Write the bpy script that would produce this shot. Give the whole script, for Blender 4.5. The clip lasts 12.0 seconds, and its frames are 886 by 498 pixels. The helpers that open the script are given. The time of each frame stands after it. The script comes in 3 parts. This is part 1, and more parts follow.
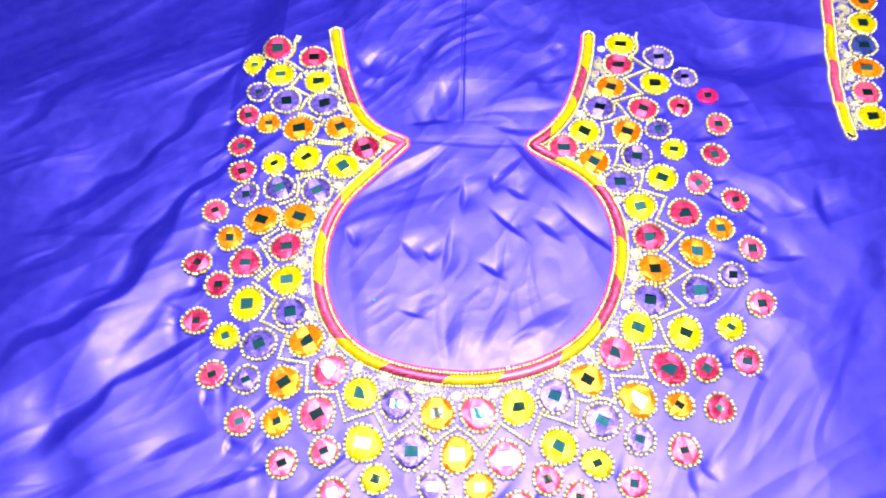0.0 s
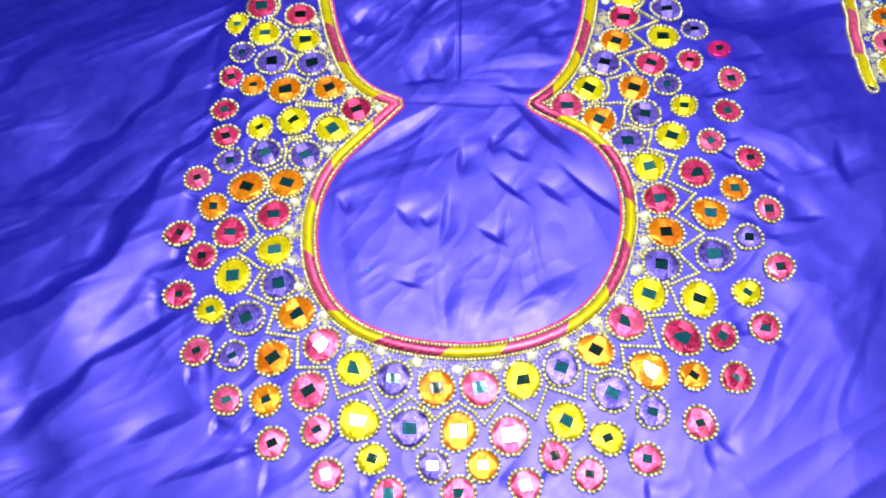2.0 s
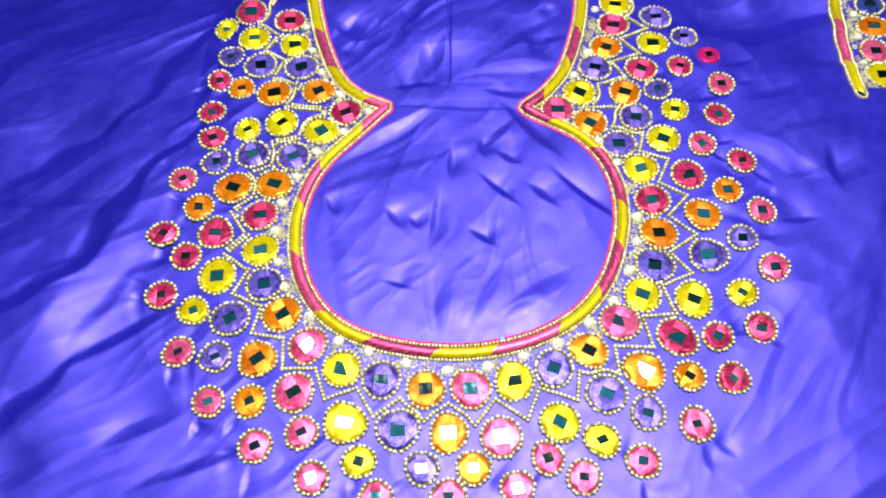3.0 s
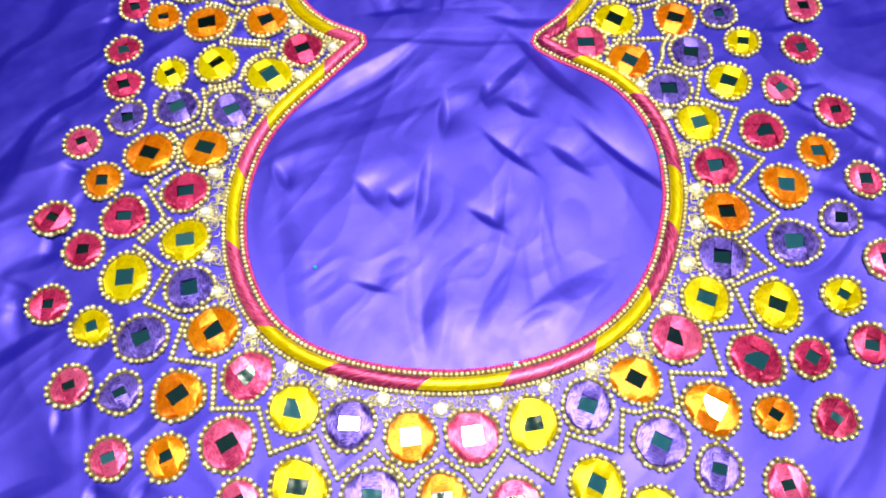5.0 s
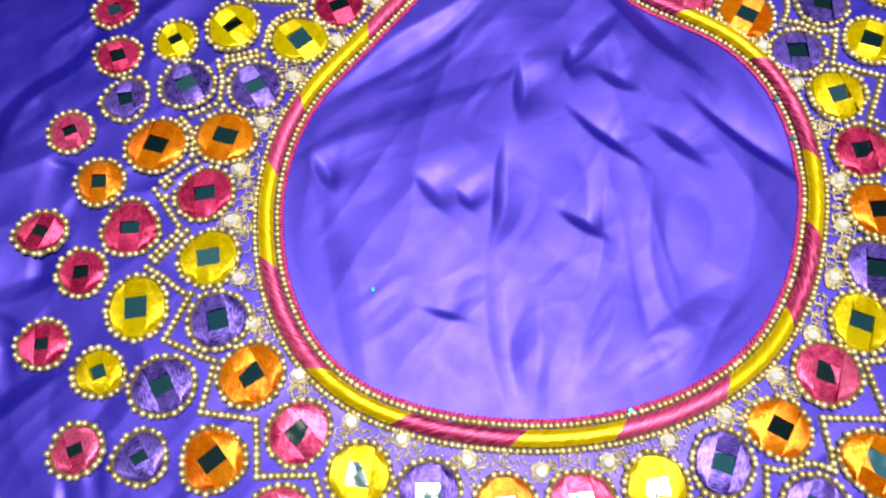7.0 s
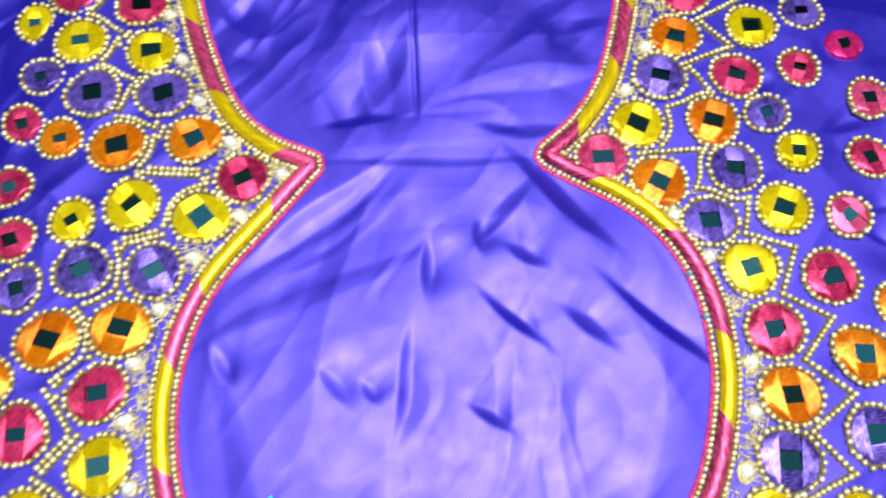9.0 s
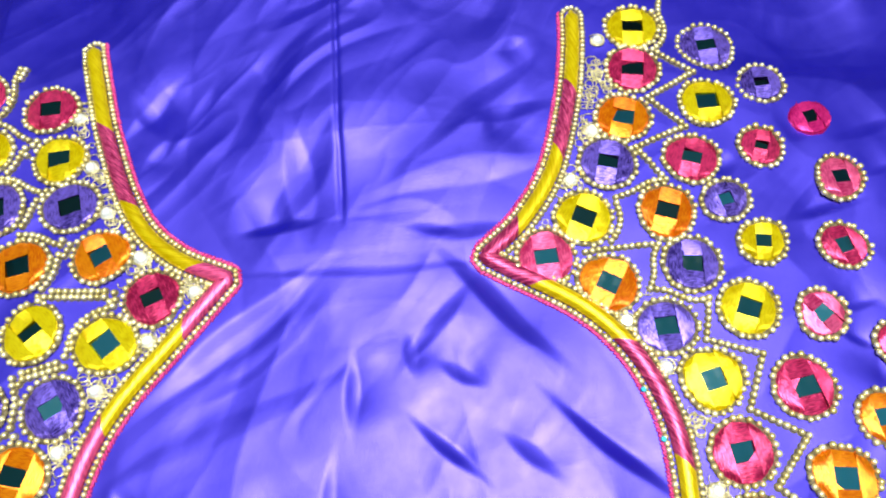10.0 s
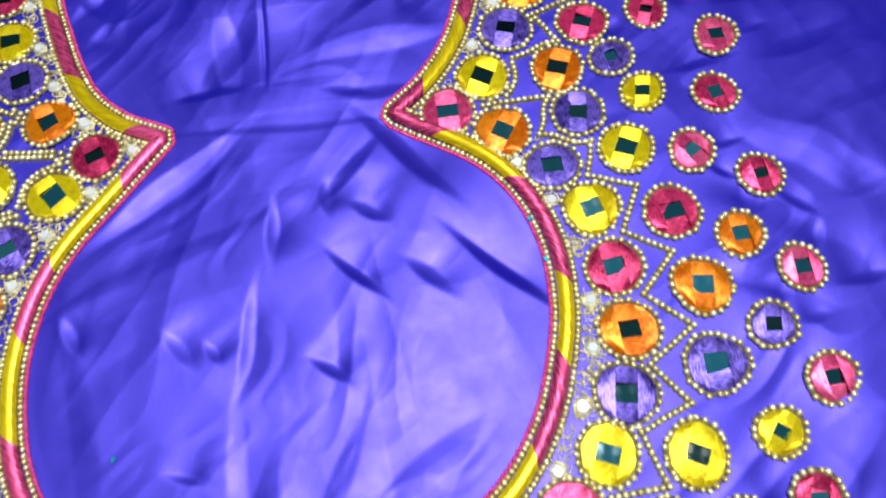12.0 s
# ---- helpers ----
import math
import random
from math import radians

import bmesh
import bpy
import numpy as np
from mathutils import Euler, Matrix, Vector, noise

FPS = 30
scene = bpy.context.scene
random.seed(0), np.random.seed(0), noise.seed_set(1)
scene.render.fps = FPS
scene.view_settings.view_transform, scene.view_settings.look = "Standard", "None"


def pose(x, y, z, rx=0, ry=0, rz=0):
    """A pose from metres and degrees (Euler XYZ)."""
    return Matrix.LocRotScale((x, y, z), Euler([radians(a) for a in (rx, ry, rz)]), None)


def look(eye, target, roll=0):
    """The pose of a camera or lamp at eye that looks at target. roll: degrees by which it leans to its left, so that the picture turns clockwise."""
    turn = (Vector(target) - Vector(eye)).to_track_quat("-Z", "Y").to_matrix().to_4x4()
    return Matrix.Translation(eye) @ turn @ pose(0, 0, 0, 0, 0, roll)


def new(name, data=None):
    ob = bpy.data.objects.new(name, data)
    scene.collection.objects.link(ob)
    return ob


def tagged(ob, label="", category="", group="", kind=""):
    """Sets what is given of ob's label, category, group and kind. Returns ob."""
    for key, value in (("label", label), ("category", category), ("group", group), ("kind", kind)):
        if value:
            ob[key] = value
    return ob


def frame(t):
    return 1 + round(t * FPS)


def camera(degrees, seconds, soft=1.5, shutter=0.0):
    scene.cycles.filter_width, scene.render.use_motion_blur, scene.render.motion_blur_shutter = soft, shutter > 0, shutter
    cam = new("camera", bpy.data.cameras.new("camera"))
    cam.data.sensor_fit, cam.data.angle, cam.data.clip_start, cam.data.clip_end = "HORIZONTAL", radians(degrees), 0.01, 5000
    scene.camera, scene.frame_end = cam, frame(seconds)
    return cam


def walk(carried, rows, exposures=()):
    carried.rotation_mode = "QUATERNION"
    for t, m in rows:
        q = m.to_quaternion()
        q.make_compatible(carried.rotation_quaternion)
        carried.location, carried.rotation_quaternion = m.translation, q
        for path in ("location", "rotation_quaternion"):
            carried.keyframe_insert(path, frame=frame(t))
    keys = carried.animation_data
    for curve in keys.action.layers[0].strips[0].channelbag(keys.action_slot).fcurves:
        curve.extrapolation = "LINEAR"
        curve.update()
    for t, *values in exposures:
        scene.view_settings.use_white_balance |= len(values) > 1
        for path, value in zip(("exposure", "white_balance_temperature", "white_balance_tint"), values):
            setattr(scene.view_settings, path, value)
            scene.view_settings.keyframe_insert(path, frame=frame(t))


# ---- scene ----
cam = camera(63.0, 12.0, soft=2.0, shutter=0.3)
PATH = [
    (0, (0.0119, -0.0122, 0.3548), (0.0115, 0.0811, 0.1779), -1.9),
    (0.5, (0.0132, -0.0135, 0.354), (0.0127, 0.0802, 0.1773), -2.4),
    (1, (0.0124, -0.0118, 0.3479), (0.0117, 0.0813, 0.1709), -2.8),
    (1.5, (0.0148, -0.0105, 0.3389), (0.0143, 0.081, 0.1611), -2.9),
    (2, (0.0125, -0.0071, 0.3311), (0.0121, 0.0808, 0.1515), -2.8),
    (2.5, (0.014, -0.012, 0.3228), (0.0167, 0.081, 0.1458), -0.9),
    (2.7, (0.0119, -0.0214, 0.3206), (0.0147, 0.0754, 0.1456), -1.0),
    (4.3, (0.0161, 0.0171, 0.2745), (0.0182, 0.1109, 0.0979), -1.4),
    (4.5, (0.0168, 0.0266, 0.2633), (0.0195, 0.1177, 0.0853), -0.9),
    (5, (0.0162, 0.0407, 0.2408), (0.0191, 0.1232, 0.0586), -1.2),
    (5.5, (0.0135, 0.0533, 0.2285), (0.0167, 0.1286, 0.0433), -2.2),
    (6, (0.0082, 0.0638, 0.2119), (0.0119, 0.1329, 0.0242), -2.6),
    (6.5, (-0.0011, 0.0734, 0.2046), (0.0032, 0.1391, 0.0158), -1.6),
    (7, (-0.0094, 0.0861, 0.2028), (-0.0055, 0.1513, 0.0138), -0.9),
    (7.2, (-0.0126, 0.0928, 0.2049), (-0.0075, 0.1592, 0.0163), 0.3),
    (8.8, (0.0055, 0.1268, 0.2154), (0.0121, 0.1971, 0.0283), 0.8),
    (9, (0.0189, 0.135, 0.2137), (0.0276, 0.2042, 0.0262), 1.4),
    (9.5, (0.0431, 0.1529, 0.2083), (0.0483, 0.2294, 0.0236), -3.4),
    (10, (0.049, 0.163, 0.2026), (0.0539, 0.2404, 0.0183), -4.3),
    (10.5, (0.0657, 0.1612, 0.1945), (0.0721, 0.2366, 0.0094), -4.0),
    (11, (0.0717, 0.159, 0.1876), (0.0789, 0.2303, 0.0009), -3.1),
    (11.5, (0.0689, 0.1475, 0.1927), (0.0758, 0.2176, 0.0055), -2.8),
    (12, (0.0727, 0.1121, 0.2094), (0.0754, 0.1839, 0.0227), -7.1),
]
walk(cam, [(t, look(eye, target, roll)) for t, eye, target, roll in PATH], exposures=[(0.0, 0.82, 7000, 6), (0.3, 0.45, 6600, -3), (0.6, 0.27, 6450, -7), (1.2, 0.17, 6450, -5), (2.5, 0.14, 6500, 0), (4.5, 0.12, 7200, 4), (5.5, -0.1, 7500, 10), (7.0, -0.32, 7600, 16), (8.8, -0.12, 6900, 10), (10.5, 0.08, 6700, 4), (11.3, 0.0, 6700, 3), (12.0, -0.4, 6450, 7)])

# ---- light: one added, unseen lamp for the camera's own light, and the dim room round it ----
world = bpy.data.worlds.new("room_air")
scene.world = world
world.use_nodes = True
world.node_tree.nodes["Background"].inputs[0].default_value = (0.55, 0.7, 0.8, 1)
world.node_tree.nodes["Background"].inputs[1].default_value = 0.02
lamp_data = bpy.data.lights.new("added_lamp", "POINT")
lamp_data.shadow_soft_size = 0.1
lamp_data.energy, lamp_data.color = 52.0, (1.0, 0.98, 0.96)
lamp = new("added_lamp", lamp_data)
lamp.matrix_world = pose(0.085, 0.2, 0.8)


# ---- materials ----
def shader(name, base, rough=0.5, metal=0.0, spec=0.5):
    mat = bpy.data.materials.new(name)
    mat.use_nodes = True
    nodes, links = mat.node_tree.nodes, mat.node_tree.links
    p = nodes["Principled BSDF"]
    p.inputs["Base Color"].default_value = (*base, 1)
    p.inputs["Roughness"].default_value = rough
    p.inputs["Metallic"].default_value = metal
    p.inputs["Specular IOR Level"].default_value = spec
    return mat, nodes, links, p


def ramp_between(nodes, links, source, low, high, a=0.3, b=0.7):
    r = nodes.new("ShaderNodeValToRGB")
    r.color_ramp.elements[0].position, r.color_ramp.elements[0].color = a, (*low, 1)
    r.color_ramp.elements[1].position, r.color_ramp.elements[1].color = b, (*high, 1)
    links.new(source, r.inputs[0])
    return r.outputs[0]


def noise_tex(nodes, links, scale, detail=3.0, vector=None):
    n = nodes.new("ShaderNodeTexNoise")
    n.inputs["Scale"].default_value, n.inputs["Detail"].default_value = scale, detail
    if vector:
        links.new(vector, n.inputs["Vector"])
    return n.outputs["Fac"]


def bumped(nodes, links, p, source, strength, distance):
    b = nodes.new("ShaderNodeBump")
    b.inputs["Strength"].default_value, b.inputs["Distance"].default_value = strength, distance
    links.new(source, b.inputs["Height"])
    links.new(b.outputs[0], p.inputs["Normal"])


def silk_cloth():
    """Shot silk: a deep blue warp that scatters light, and a lustrous violet weft."""
    mat, nodes, links, p = shader("violet_silk", (0.002, 0.003, 0.8), 0.7, 0.0, 0.1)
    where = nodes.new("ShaderNodeTexCoord").outputs["Object"]
    tone = noise_tex(nodes, links, 22.0, 4.0, where)
    links.new(ramp_between(nodes, links, tone, (0.002, 0.002, 0.36), (0.004, 0.003, 0.45)), p.inputs["Base Color"])
    weft = nodes.new("ShaderNodeBsdfPrincipled")
    weft.inputs["Metallic"].default_value = 1.0
    links.new(ramp_between(nodes, links, tone, (0.11, 0.084, 0.57), (0.146, 0.11, 0.7)), weft.inputs["Base Color"])
    dull = noise_tex(nodes, links, 130.0, 4.0, where)
    links.new(ramp_between(nodes, links, dull, (0.46, 0.46, 0.46), (0.53, 0.53, 0.53)), weft.inputs["Roughness"])
    stretch = nodes.new("ShaderNodeMapping")
    stretch.inputs["Scale"].default_value = (1, 14, 1)
    links.new(where, stretch.inputs["Vector"])
    weave = noise_tex(nodes, links, 260.0, 3.0, stretch.outputs[0])
    slub = nodes.new("ShaderNodeMapping")
    slub.inputs["Scale"].default_value = (9, 1, 1)
    links.new(where, slub.inputs["Vector"])
    warp = noise_tex(nodes, links, 420.0, 2.0, slub.outputs[0])
    both = nodes.new("ShaderNodeMath")
    both.operation = "ADD"
    links.new(weave, both.inputs[0])
    links.new(warp, both.inputs[1])
    bumped(nodes, links, p, both.outputs[0], 0.09, 0.0003)
    bumped(nodes, links, weft, both.outputs[0], 0.09, 0.0003)
    mix = nodes.new("ShaderNodeMixShader")
    mix.inputs[0].default_value = 0.56
    links.new(p.outputs[0], mix.inputs[1])
    links.new(weft.outputs[0], mix.inputs[2])
    out = next(n for n in nodes if n.bl_idname == "ShaderNodeOutputMaterial")
    links.new(mix.outputs[0], out.inputs["Surface"])
    return mat


def thread(name, low, high, rough=0.38, grain=480, aniso=0.9):
    """Satin-stitched silk: fine strands along the first texture axis."""
    mat, nodes, links, p = shader(name, high, rough, 0.56, 0.6)
    uv = nodes.new("ShaderNodeTexCoord").outputs["UV"]
    stretch = nodes.new("ShaderNodeMapping")
    stretch.inputs["Scale"].default_value = (grain, 2800, 1)
    links.new(uv, stretch.inputs["Vector"])
    strand = noise_tex(nodes, links, 1.0, 3.0, stretch.outputs[0])
    patch = noise_tex(nodes, links, 260.0, 2.0, uv)
    mix = nodes.new("ShaderNodeMath")
    mix.operation = "MULTIPLY_ADD"
    mix.inputs[1].default_value, mix.inputs[2].default_value = 0.78, 0.0
    links.new(strand, mix.inputs[0])
    add = nodes.new("ShaderNodeMath")
    add.operation = "MULTIPLY_ADD"
    add.inputs[1].default_value = 0.22
    links.new(patch, add.inputs[0])
    links.new(mix.outputs[0], add.inputs[2])
    # Each piece's random tone shift paints in the uneven sheen of the stitches.
    own = nodes.new("ShaderNodeMath")
    own.operation = "MULTIPLY_ADD"
    own.inputs[1].default_value = 0.16
    links.new(nodes.new("ShaderNodeObjectInfo").outputs["Random"], own.inputs[0])
    shift = nodes.new("ShaderNodeMath")
    shift.operation = "SUBTRACT"
    shift.inputs[1].default_value = 0.08
    links.new(add.outputs[0], shift.inputs[0])
    links.new(shift.outputs[0], own.inputs[2])
    links.new(ramp_between(nodes, links, own.outputs[0], low, high, 0.38, 0.58), p.inputs["Base Color"])
    p.inputs["Anisotropic"].default_value = aniso
    p.inputs["Anisotropic Rotation"].default_value = 0.25
    tangent = nodes.new("ShaderNodeTangent")
    tangent.direction_type = "UV_MAP"
    links.new(tangent.outputs[0], p.inputs["Tangent"])
    bumped(nodes, links, p, strand, 0.5, 0.0004)
    return mat


SILK = silk_cloth()
THREAD = {
    "yellow": thread("yellow_thread", (0.66, 0.46, 0.0), (0.88, 0.72, 0.01)),
    "orange": thread("orange_thread", (0.68, 0.12, 0.002), (0.9, 0.28, 0.006)),
    "rose": thread("rose_thread", (0.27, 0.006, 0.055), (0.74, 0.04, 0.17)),
    "pink": thread("pink_thread", (0.5, 0.018, 0.12), (0.86, 0.125, 0.31)),
    "magenta": thread("magenta_thread", (0.5, 0.006, 0.14), (0.8, 0.03, 0.26)),
    "purple": thread("purple_thread", (0.026, 0.011, 0.16), (0.2, 0.13, 0.74)),
    "blue": thread("blue_thread", (0.015, 0.03, 0.2), (0.06, 0.09, 0.45)),
    "cord_rose": thread("rose_cord_thread", (0.26, 0.008, 0.07), (0.82, 0.1, 0.28), 0.42, 130, 0.5),
    "cord_yellow": thread("yellow_cord_thread", (0.68, 0.46, 0.0), (0.9, 0.7, 0.01), 0.3, 60, 0.3),
    "edging": thread("edging_thread", (0.48, 0.012, 0.16), (0.86, 0.1, 0.38), 0.6),
}


def plaster_like(name, a, b):
    mat, nodes, links, p = shader(name, a, 0.6)
    where = nodes.new("ShaderNodeTexCoord").outputs["Object"]
    links.new(ramp_between(nodes, links, noise_tex(nodes, links, 900.0, 3.0, where), a, b), p.inputs["Base Color"])
    bumped(nodes, links, p, noise_tex(nodes, links, 2500.0, 2.0, where), 0.5, 0.0003)
    return mat


def bead_metal():
    mat, nodes, links, p = shader("pale_gold_bead", (0.8, 0.68, 0.3), 0.33, 0.6)
    rnd = nodes.new("ShaderNodeMath")
    rnd.operation = "PINGPONG"
    rnd.inputs[1].default_value = 1.0
    links.new(nodes.new("ShaderNodeNewGeometry").outputs["Random Per Island"], rnd.inputs[0])
    both = nodes.new("ShaderNodeMath")
    both.operation = "ADD"
    links.new(rnd.outputs[0], both.inputs[0])
    links.new(nodes.new("ShaderNodeObjectInfo").outputs["Random"], both.inputs[1])
    share = nodes.new("ShaderNodeMath")
    share.operation = "FRACT"
    links.new(both.outputs[0], share.inputs[0])
    links.new(ramp_between(nodes, links, share.outputs[0], (0.6, 0.5, 0.19), (0.95, 0.88, 0.56), 0.0, 1.0), p.inputs["Base Color"])
    return mat


BEAD = bead_metal()
# Dark olive for the shade round and between the beads, laid on as colour.
BEAD_SHADE = plaster_like("olive_bead_shade", (0.05, 0.038, 0.014), (0.13, 0.1, 0.035))
ZARI = shader("gold_zari_wire", (0.58, 0.52, 0.3), 0.4, 0.6)[0]


def mirror_glass():
    mat, nodes, links, p = shader("small_mirror", (0.8, 0.86, 0.86), 0.04, 1.0)
    where = nodes.new("ShaderNodeTexCoord").outputs["Object"]
    smear = noise_tex(nodes, links, 350.0, 3.0, where)
    links.new(ramp_between(nodes, links, smear, (0.03, 0.03, 0.03), (0.16, 0.16, 0.16), 0.4, 0.9), p.inputs["Roughness"])
    # Differing reflections are put into the colour: a random tone for each mirror.
    reflected_tone = nodes.new("ShaderNodeValToRGB")
    reflected_tone.color_ramp.elements[0].color = (0.22, 0.18, 0.16, 1)
    reflected_tone.color_ramp.elements[1].color = (0.95, 0.98, 0.98, 1)
    for at, colour in ((0.3, (0.24, 0.29, 0.26)), (0.55, (0.34, 0.5, 0.53)), (0.78, (0.5, 0.86, 1.0))):
        reflected_tone.color_ramp.elements.new(at).color = (*colour, 1)
    links.new(nodes.new("ShaderNodeObjectInfo").outputs["Random"], reflected_tone.inputs[0])
    links.new(reflected_tone.outputs[0], p.inputs["Base Color"])
    return mat


MIRROR = mirror_glass()
CRYSTAL = shader("white_crystal", (0.85, 0.88, 0.9), 0.12, 0.35, 1.0)[0]


def plaster(name, a, b):
    mat, nodes, links, p = shader(name, a, 0.8)
    where = nodes.new("ShaderNodeTexCoord").outputs["Object"]
    links.new(ramp_between(nodes, links, noise_tex(nodes, links, 3.0, 5.0, where), a, b), p.inputs["Base Color"])
    bumped(nodes, links, p, noise_tex(nodes, links, 90.0, 3.0, where), 0.2, 0.002)
    return mat


WALL_PAINT = plaster("teal_wall_paint", (0.035, 0.1, 0.12), (0.05, 0.13, 0.15))
CEILING_PAINT = plaster("ceiling_paint", (0.11, 0.56, 0.68), (0.14, 0.61, 0.73))
FLOOR_STONE = plaster("floor_stone", (0.28, 0.26, 0.24), (0.36, 0.34, 0.31))


# ---- building helpers ----
def mesh_object(name, verts, faces, material, parent=None, label="", smooth=True, uvs=None):
    me = bpy.data.meshes.new(name)
    me.from_pydata([tuple(v) for v in verts], [], faces)
    me.materials.append(material)
    if uvs is not None:
        layer = me.uv_layers.new(name="UVMap")
        loop_verts = np.empty(len(me.loops), dtype=np.int32)
        me.loops.foreach_get("vertex_index", loop_verts)
        layer.data.foreach_set("uv", np.asarray(uvs, dtype=np.float32)[loop_verts].ravel())
    if smooth:
        me.polygons.foreach_set("use_smooth", [True] * len(me.polygons))
    ob = new(name, me)
    if parent:
        ob.parent = parent
    return tagged(ob, label)


def box_mesh(bm, x0, y0, z0, x1, y1, z1):
    made = bmesh.ops.create_cube(bm, size=1)["verts"]
    bmesh.ops.scale(bm, vec=(x1 - x0, y1 - y0, z1 - z0), verts=made)
    bmesh.ops.translate(bm, vec=((x0 + x1) / 2, (y0 + y1) / 2, (z0 + z1) / 2), verts=made)


def part(name, bm, material, parent, label="", smooth=False):
    me = bpy.data.meshes.new(name)
    bm.to_mesh(me)
    bm.free()
    me.materials.append(material)
    if smooth:
        me.polygons.foreach_set("use_smooth", [True] * len(me.polygons))
    ob = new(name, me)
    if parent:
        ob.parent = parent
    return tagged(ob, label)


def ball_template(level=1):
    bm = bmesh.new()
    bmesh.ops.create_icosphere(bm, subdivisions=level, radius=1)
    v = np.array([p.co[:] for p in bm.verts])
    bm.verts.ensure_lookup_table()
    f = np.array([[q.index for q in face.verts] for face in bm.faces])
    bm.free()
    return v, f


BALL_V, BALL_F = ball_template(2)  # 80 triangles


def bead_mesh(centres, radius, squash=0.9, rng=None):
    """Vertices and faces of a string of small beads."""
    vs, fs = [], []
    for k, c in enumerate(centres):
        r = radius * (1 + (rng.uniform(-0.1, 0.1) if rng else 0))
        vs.append(BALL_V * (r, r, r * squash) + np.array(c))
        fs.append(BALL_F + k * len(BALL_V))
    return np.concatenate(vs), [tuple(map(int, f)) for f in np.concatenate(fs)]


# ---- the room that closes the place ----
def room():
    for name, box, mat, label in (
        ("floor", (-2.2, -2.0, -0.16, 2.2, 2.6, -0.05), FLOOR_STONE, "plain grey stone floor under the cloth"),
        ("ceiling", (-2.2, -2.0, 2.6, 2.2, 2.6, 2.75), CEILING_PAINT, "plain pale green painted ceiling"),
        ("wall_north", (-2.2, 2.6, -0.16, 2.2, 2.75, 2.75), WALL_PAINT, "plain teal painted wall"),
        ("wall_south", (-2.2, -2.15, -0.16, 2.2, -2.0, 2.75), WALL_PAINT, "plain teal painted wall"),
        ("wall_east", (2.2, -2.15, -0.16, 2.35, 2.75, 2.75), WALL_PAINT, "plain teal painted wall"),
        ("wall_west", (-2.35, -2.15, -0.16, -2.2, 2.75, 2.75), WALL_PAINT, "plain teal painted wall"),
    ):
        bm = bmesh.new()
        box_mesh(bm, *box)
        tagged(part(name, bm, mat, None), label, name.split("_")[0], kind="structure")


room()

# ---- the mirror medallions, row by row: thread colour, x, y, turn in degrees ----
INNER_LEFT = [
    ("rose", -0.0683, 0.3160, 5),
    ("yellow", -0.0645, 0.2966, 5),
    ("purple", -0.0597, 0.2786, 10),
    ("orange", -0.0492, 0.2602, 25),
    ("rose", -0.0335, 0.2445, 20),
    ("yellow", -0.0467, 0.2320, 35),
    ("purple", -0.0609, 0.2152, 30),
    ("orange", -0.0700, 0.1976, -20),
    ("rose", -0.0759, 0.1788, 5),
    ("yellow", -0.0740, 0.1580, 5),
    ("purple", -0.0707, 0.1390, 10),
    ("orange", -0.0612, 0.1227, 30),
]
INNER_BOTTOM = [
    ("pink", -0.0481, 0.1060, 38),
    ("yellow", -0.0322, 0.0939, -12),
    ("purple", -0.0141, 0.0881, -5),
    ("orange", 0.0059, 0.0827, 3),
    ("pink", 0.0260, 0.0819, 5),
    ("yellow", 0.0460, 0.0846, 5),
    ("purple", 0.0646, 0.0897, -25),
    ("orange", 0.0818, 0.0975, -35),
    ("pink", 0.0982, 0.1111, -25),
]
INNER_RIGHT = [
    ("yellow", 0.1114, 0.1247, -25),
    ("purple", 0.1202, 0.1400, -12),
    ("orange", 0.1255, 0.1580, 0),
    ("rose", 0.1258, 0.1776, 3),
    ("yellow", 0.1235, 0.1978, 10),
    ("purple", 0.1146, 0.2146, 0),
    ("orange", 0.1013, 0.2299, -35),
    ("pink", 0.0848, 0.2410, 0),
    ("yellow", 0.0985, 0.2520, -30),
    ("purple", 0.1096, 0.2694, -20),
    ("orange", 0.1180, 0.2849, -20),
    ("rose", 0.1256, 0.3032, -15),
    ("yellow", 0.1296, 0.3204, -10),
]
OUTER_LEFT = [
    ("rose", -0.0923, 0.3243, 5),
    ("yellow", -0.0887, 0.3023, 5),
    ("purple", -0.0834, 0.2810, 8),
    ("orange", -0.0742, 0.2600, 10),
    ("yellow", -0.0685, 0.2383, 40),
    ("purple", -0.0828, 0.2175, 25),
    ("orange", -0.0911, 0.1961, -20),
    ("rose", -0.0976, 0.1691, 0),
    ("yellow", -0.0941, 0.1444, 3),
    ("purple", -0.0857, 0.1215, 25),
    ("orange", -0.0712, 0.1007, 35),
]
OUTER_BOTTOM = [
    ("pink", -0.0535, 0.0840, 30),
    ("yellow", -0.0302, 0.0690, -10),
    ("purple", -0.0069, 0.0649, 0),
    ("orange", 0.0151, 0.0623, 0),
    ("pink", 0.0380, 0.0596, 5),
    ("yellow", 0.0643, 0.0649, -30),
    ("purple", 0.0867, 0.0766, -30),
    ("orange", 0.1054, 0.0865, -35),
]
OUTER_RIGHT = [
    ("rose", 0.1235, 0.1022, -35),
    ("yellow", 0.1352, 0.1208, -30),
    ("purple", 0.1473, 0.1442, -5),
    ("orange", 0.1498, 0.1675, -10),
    ("rose", 0.1474, 0.1923, 5),
    ("yellow", 0.1389, 0.2164, -30),
    ("purple", 0.1267, 0.2321, -10),
    ("orange", 0.1236, 0.2500, -25),
    ("rose", 0.1360, 0.2671, -25),
    ("yellow", 0.1464, 0.2869, -5),
    ("purple", 0.1529, 0.3098, -5),
]
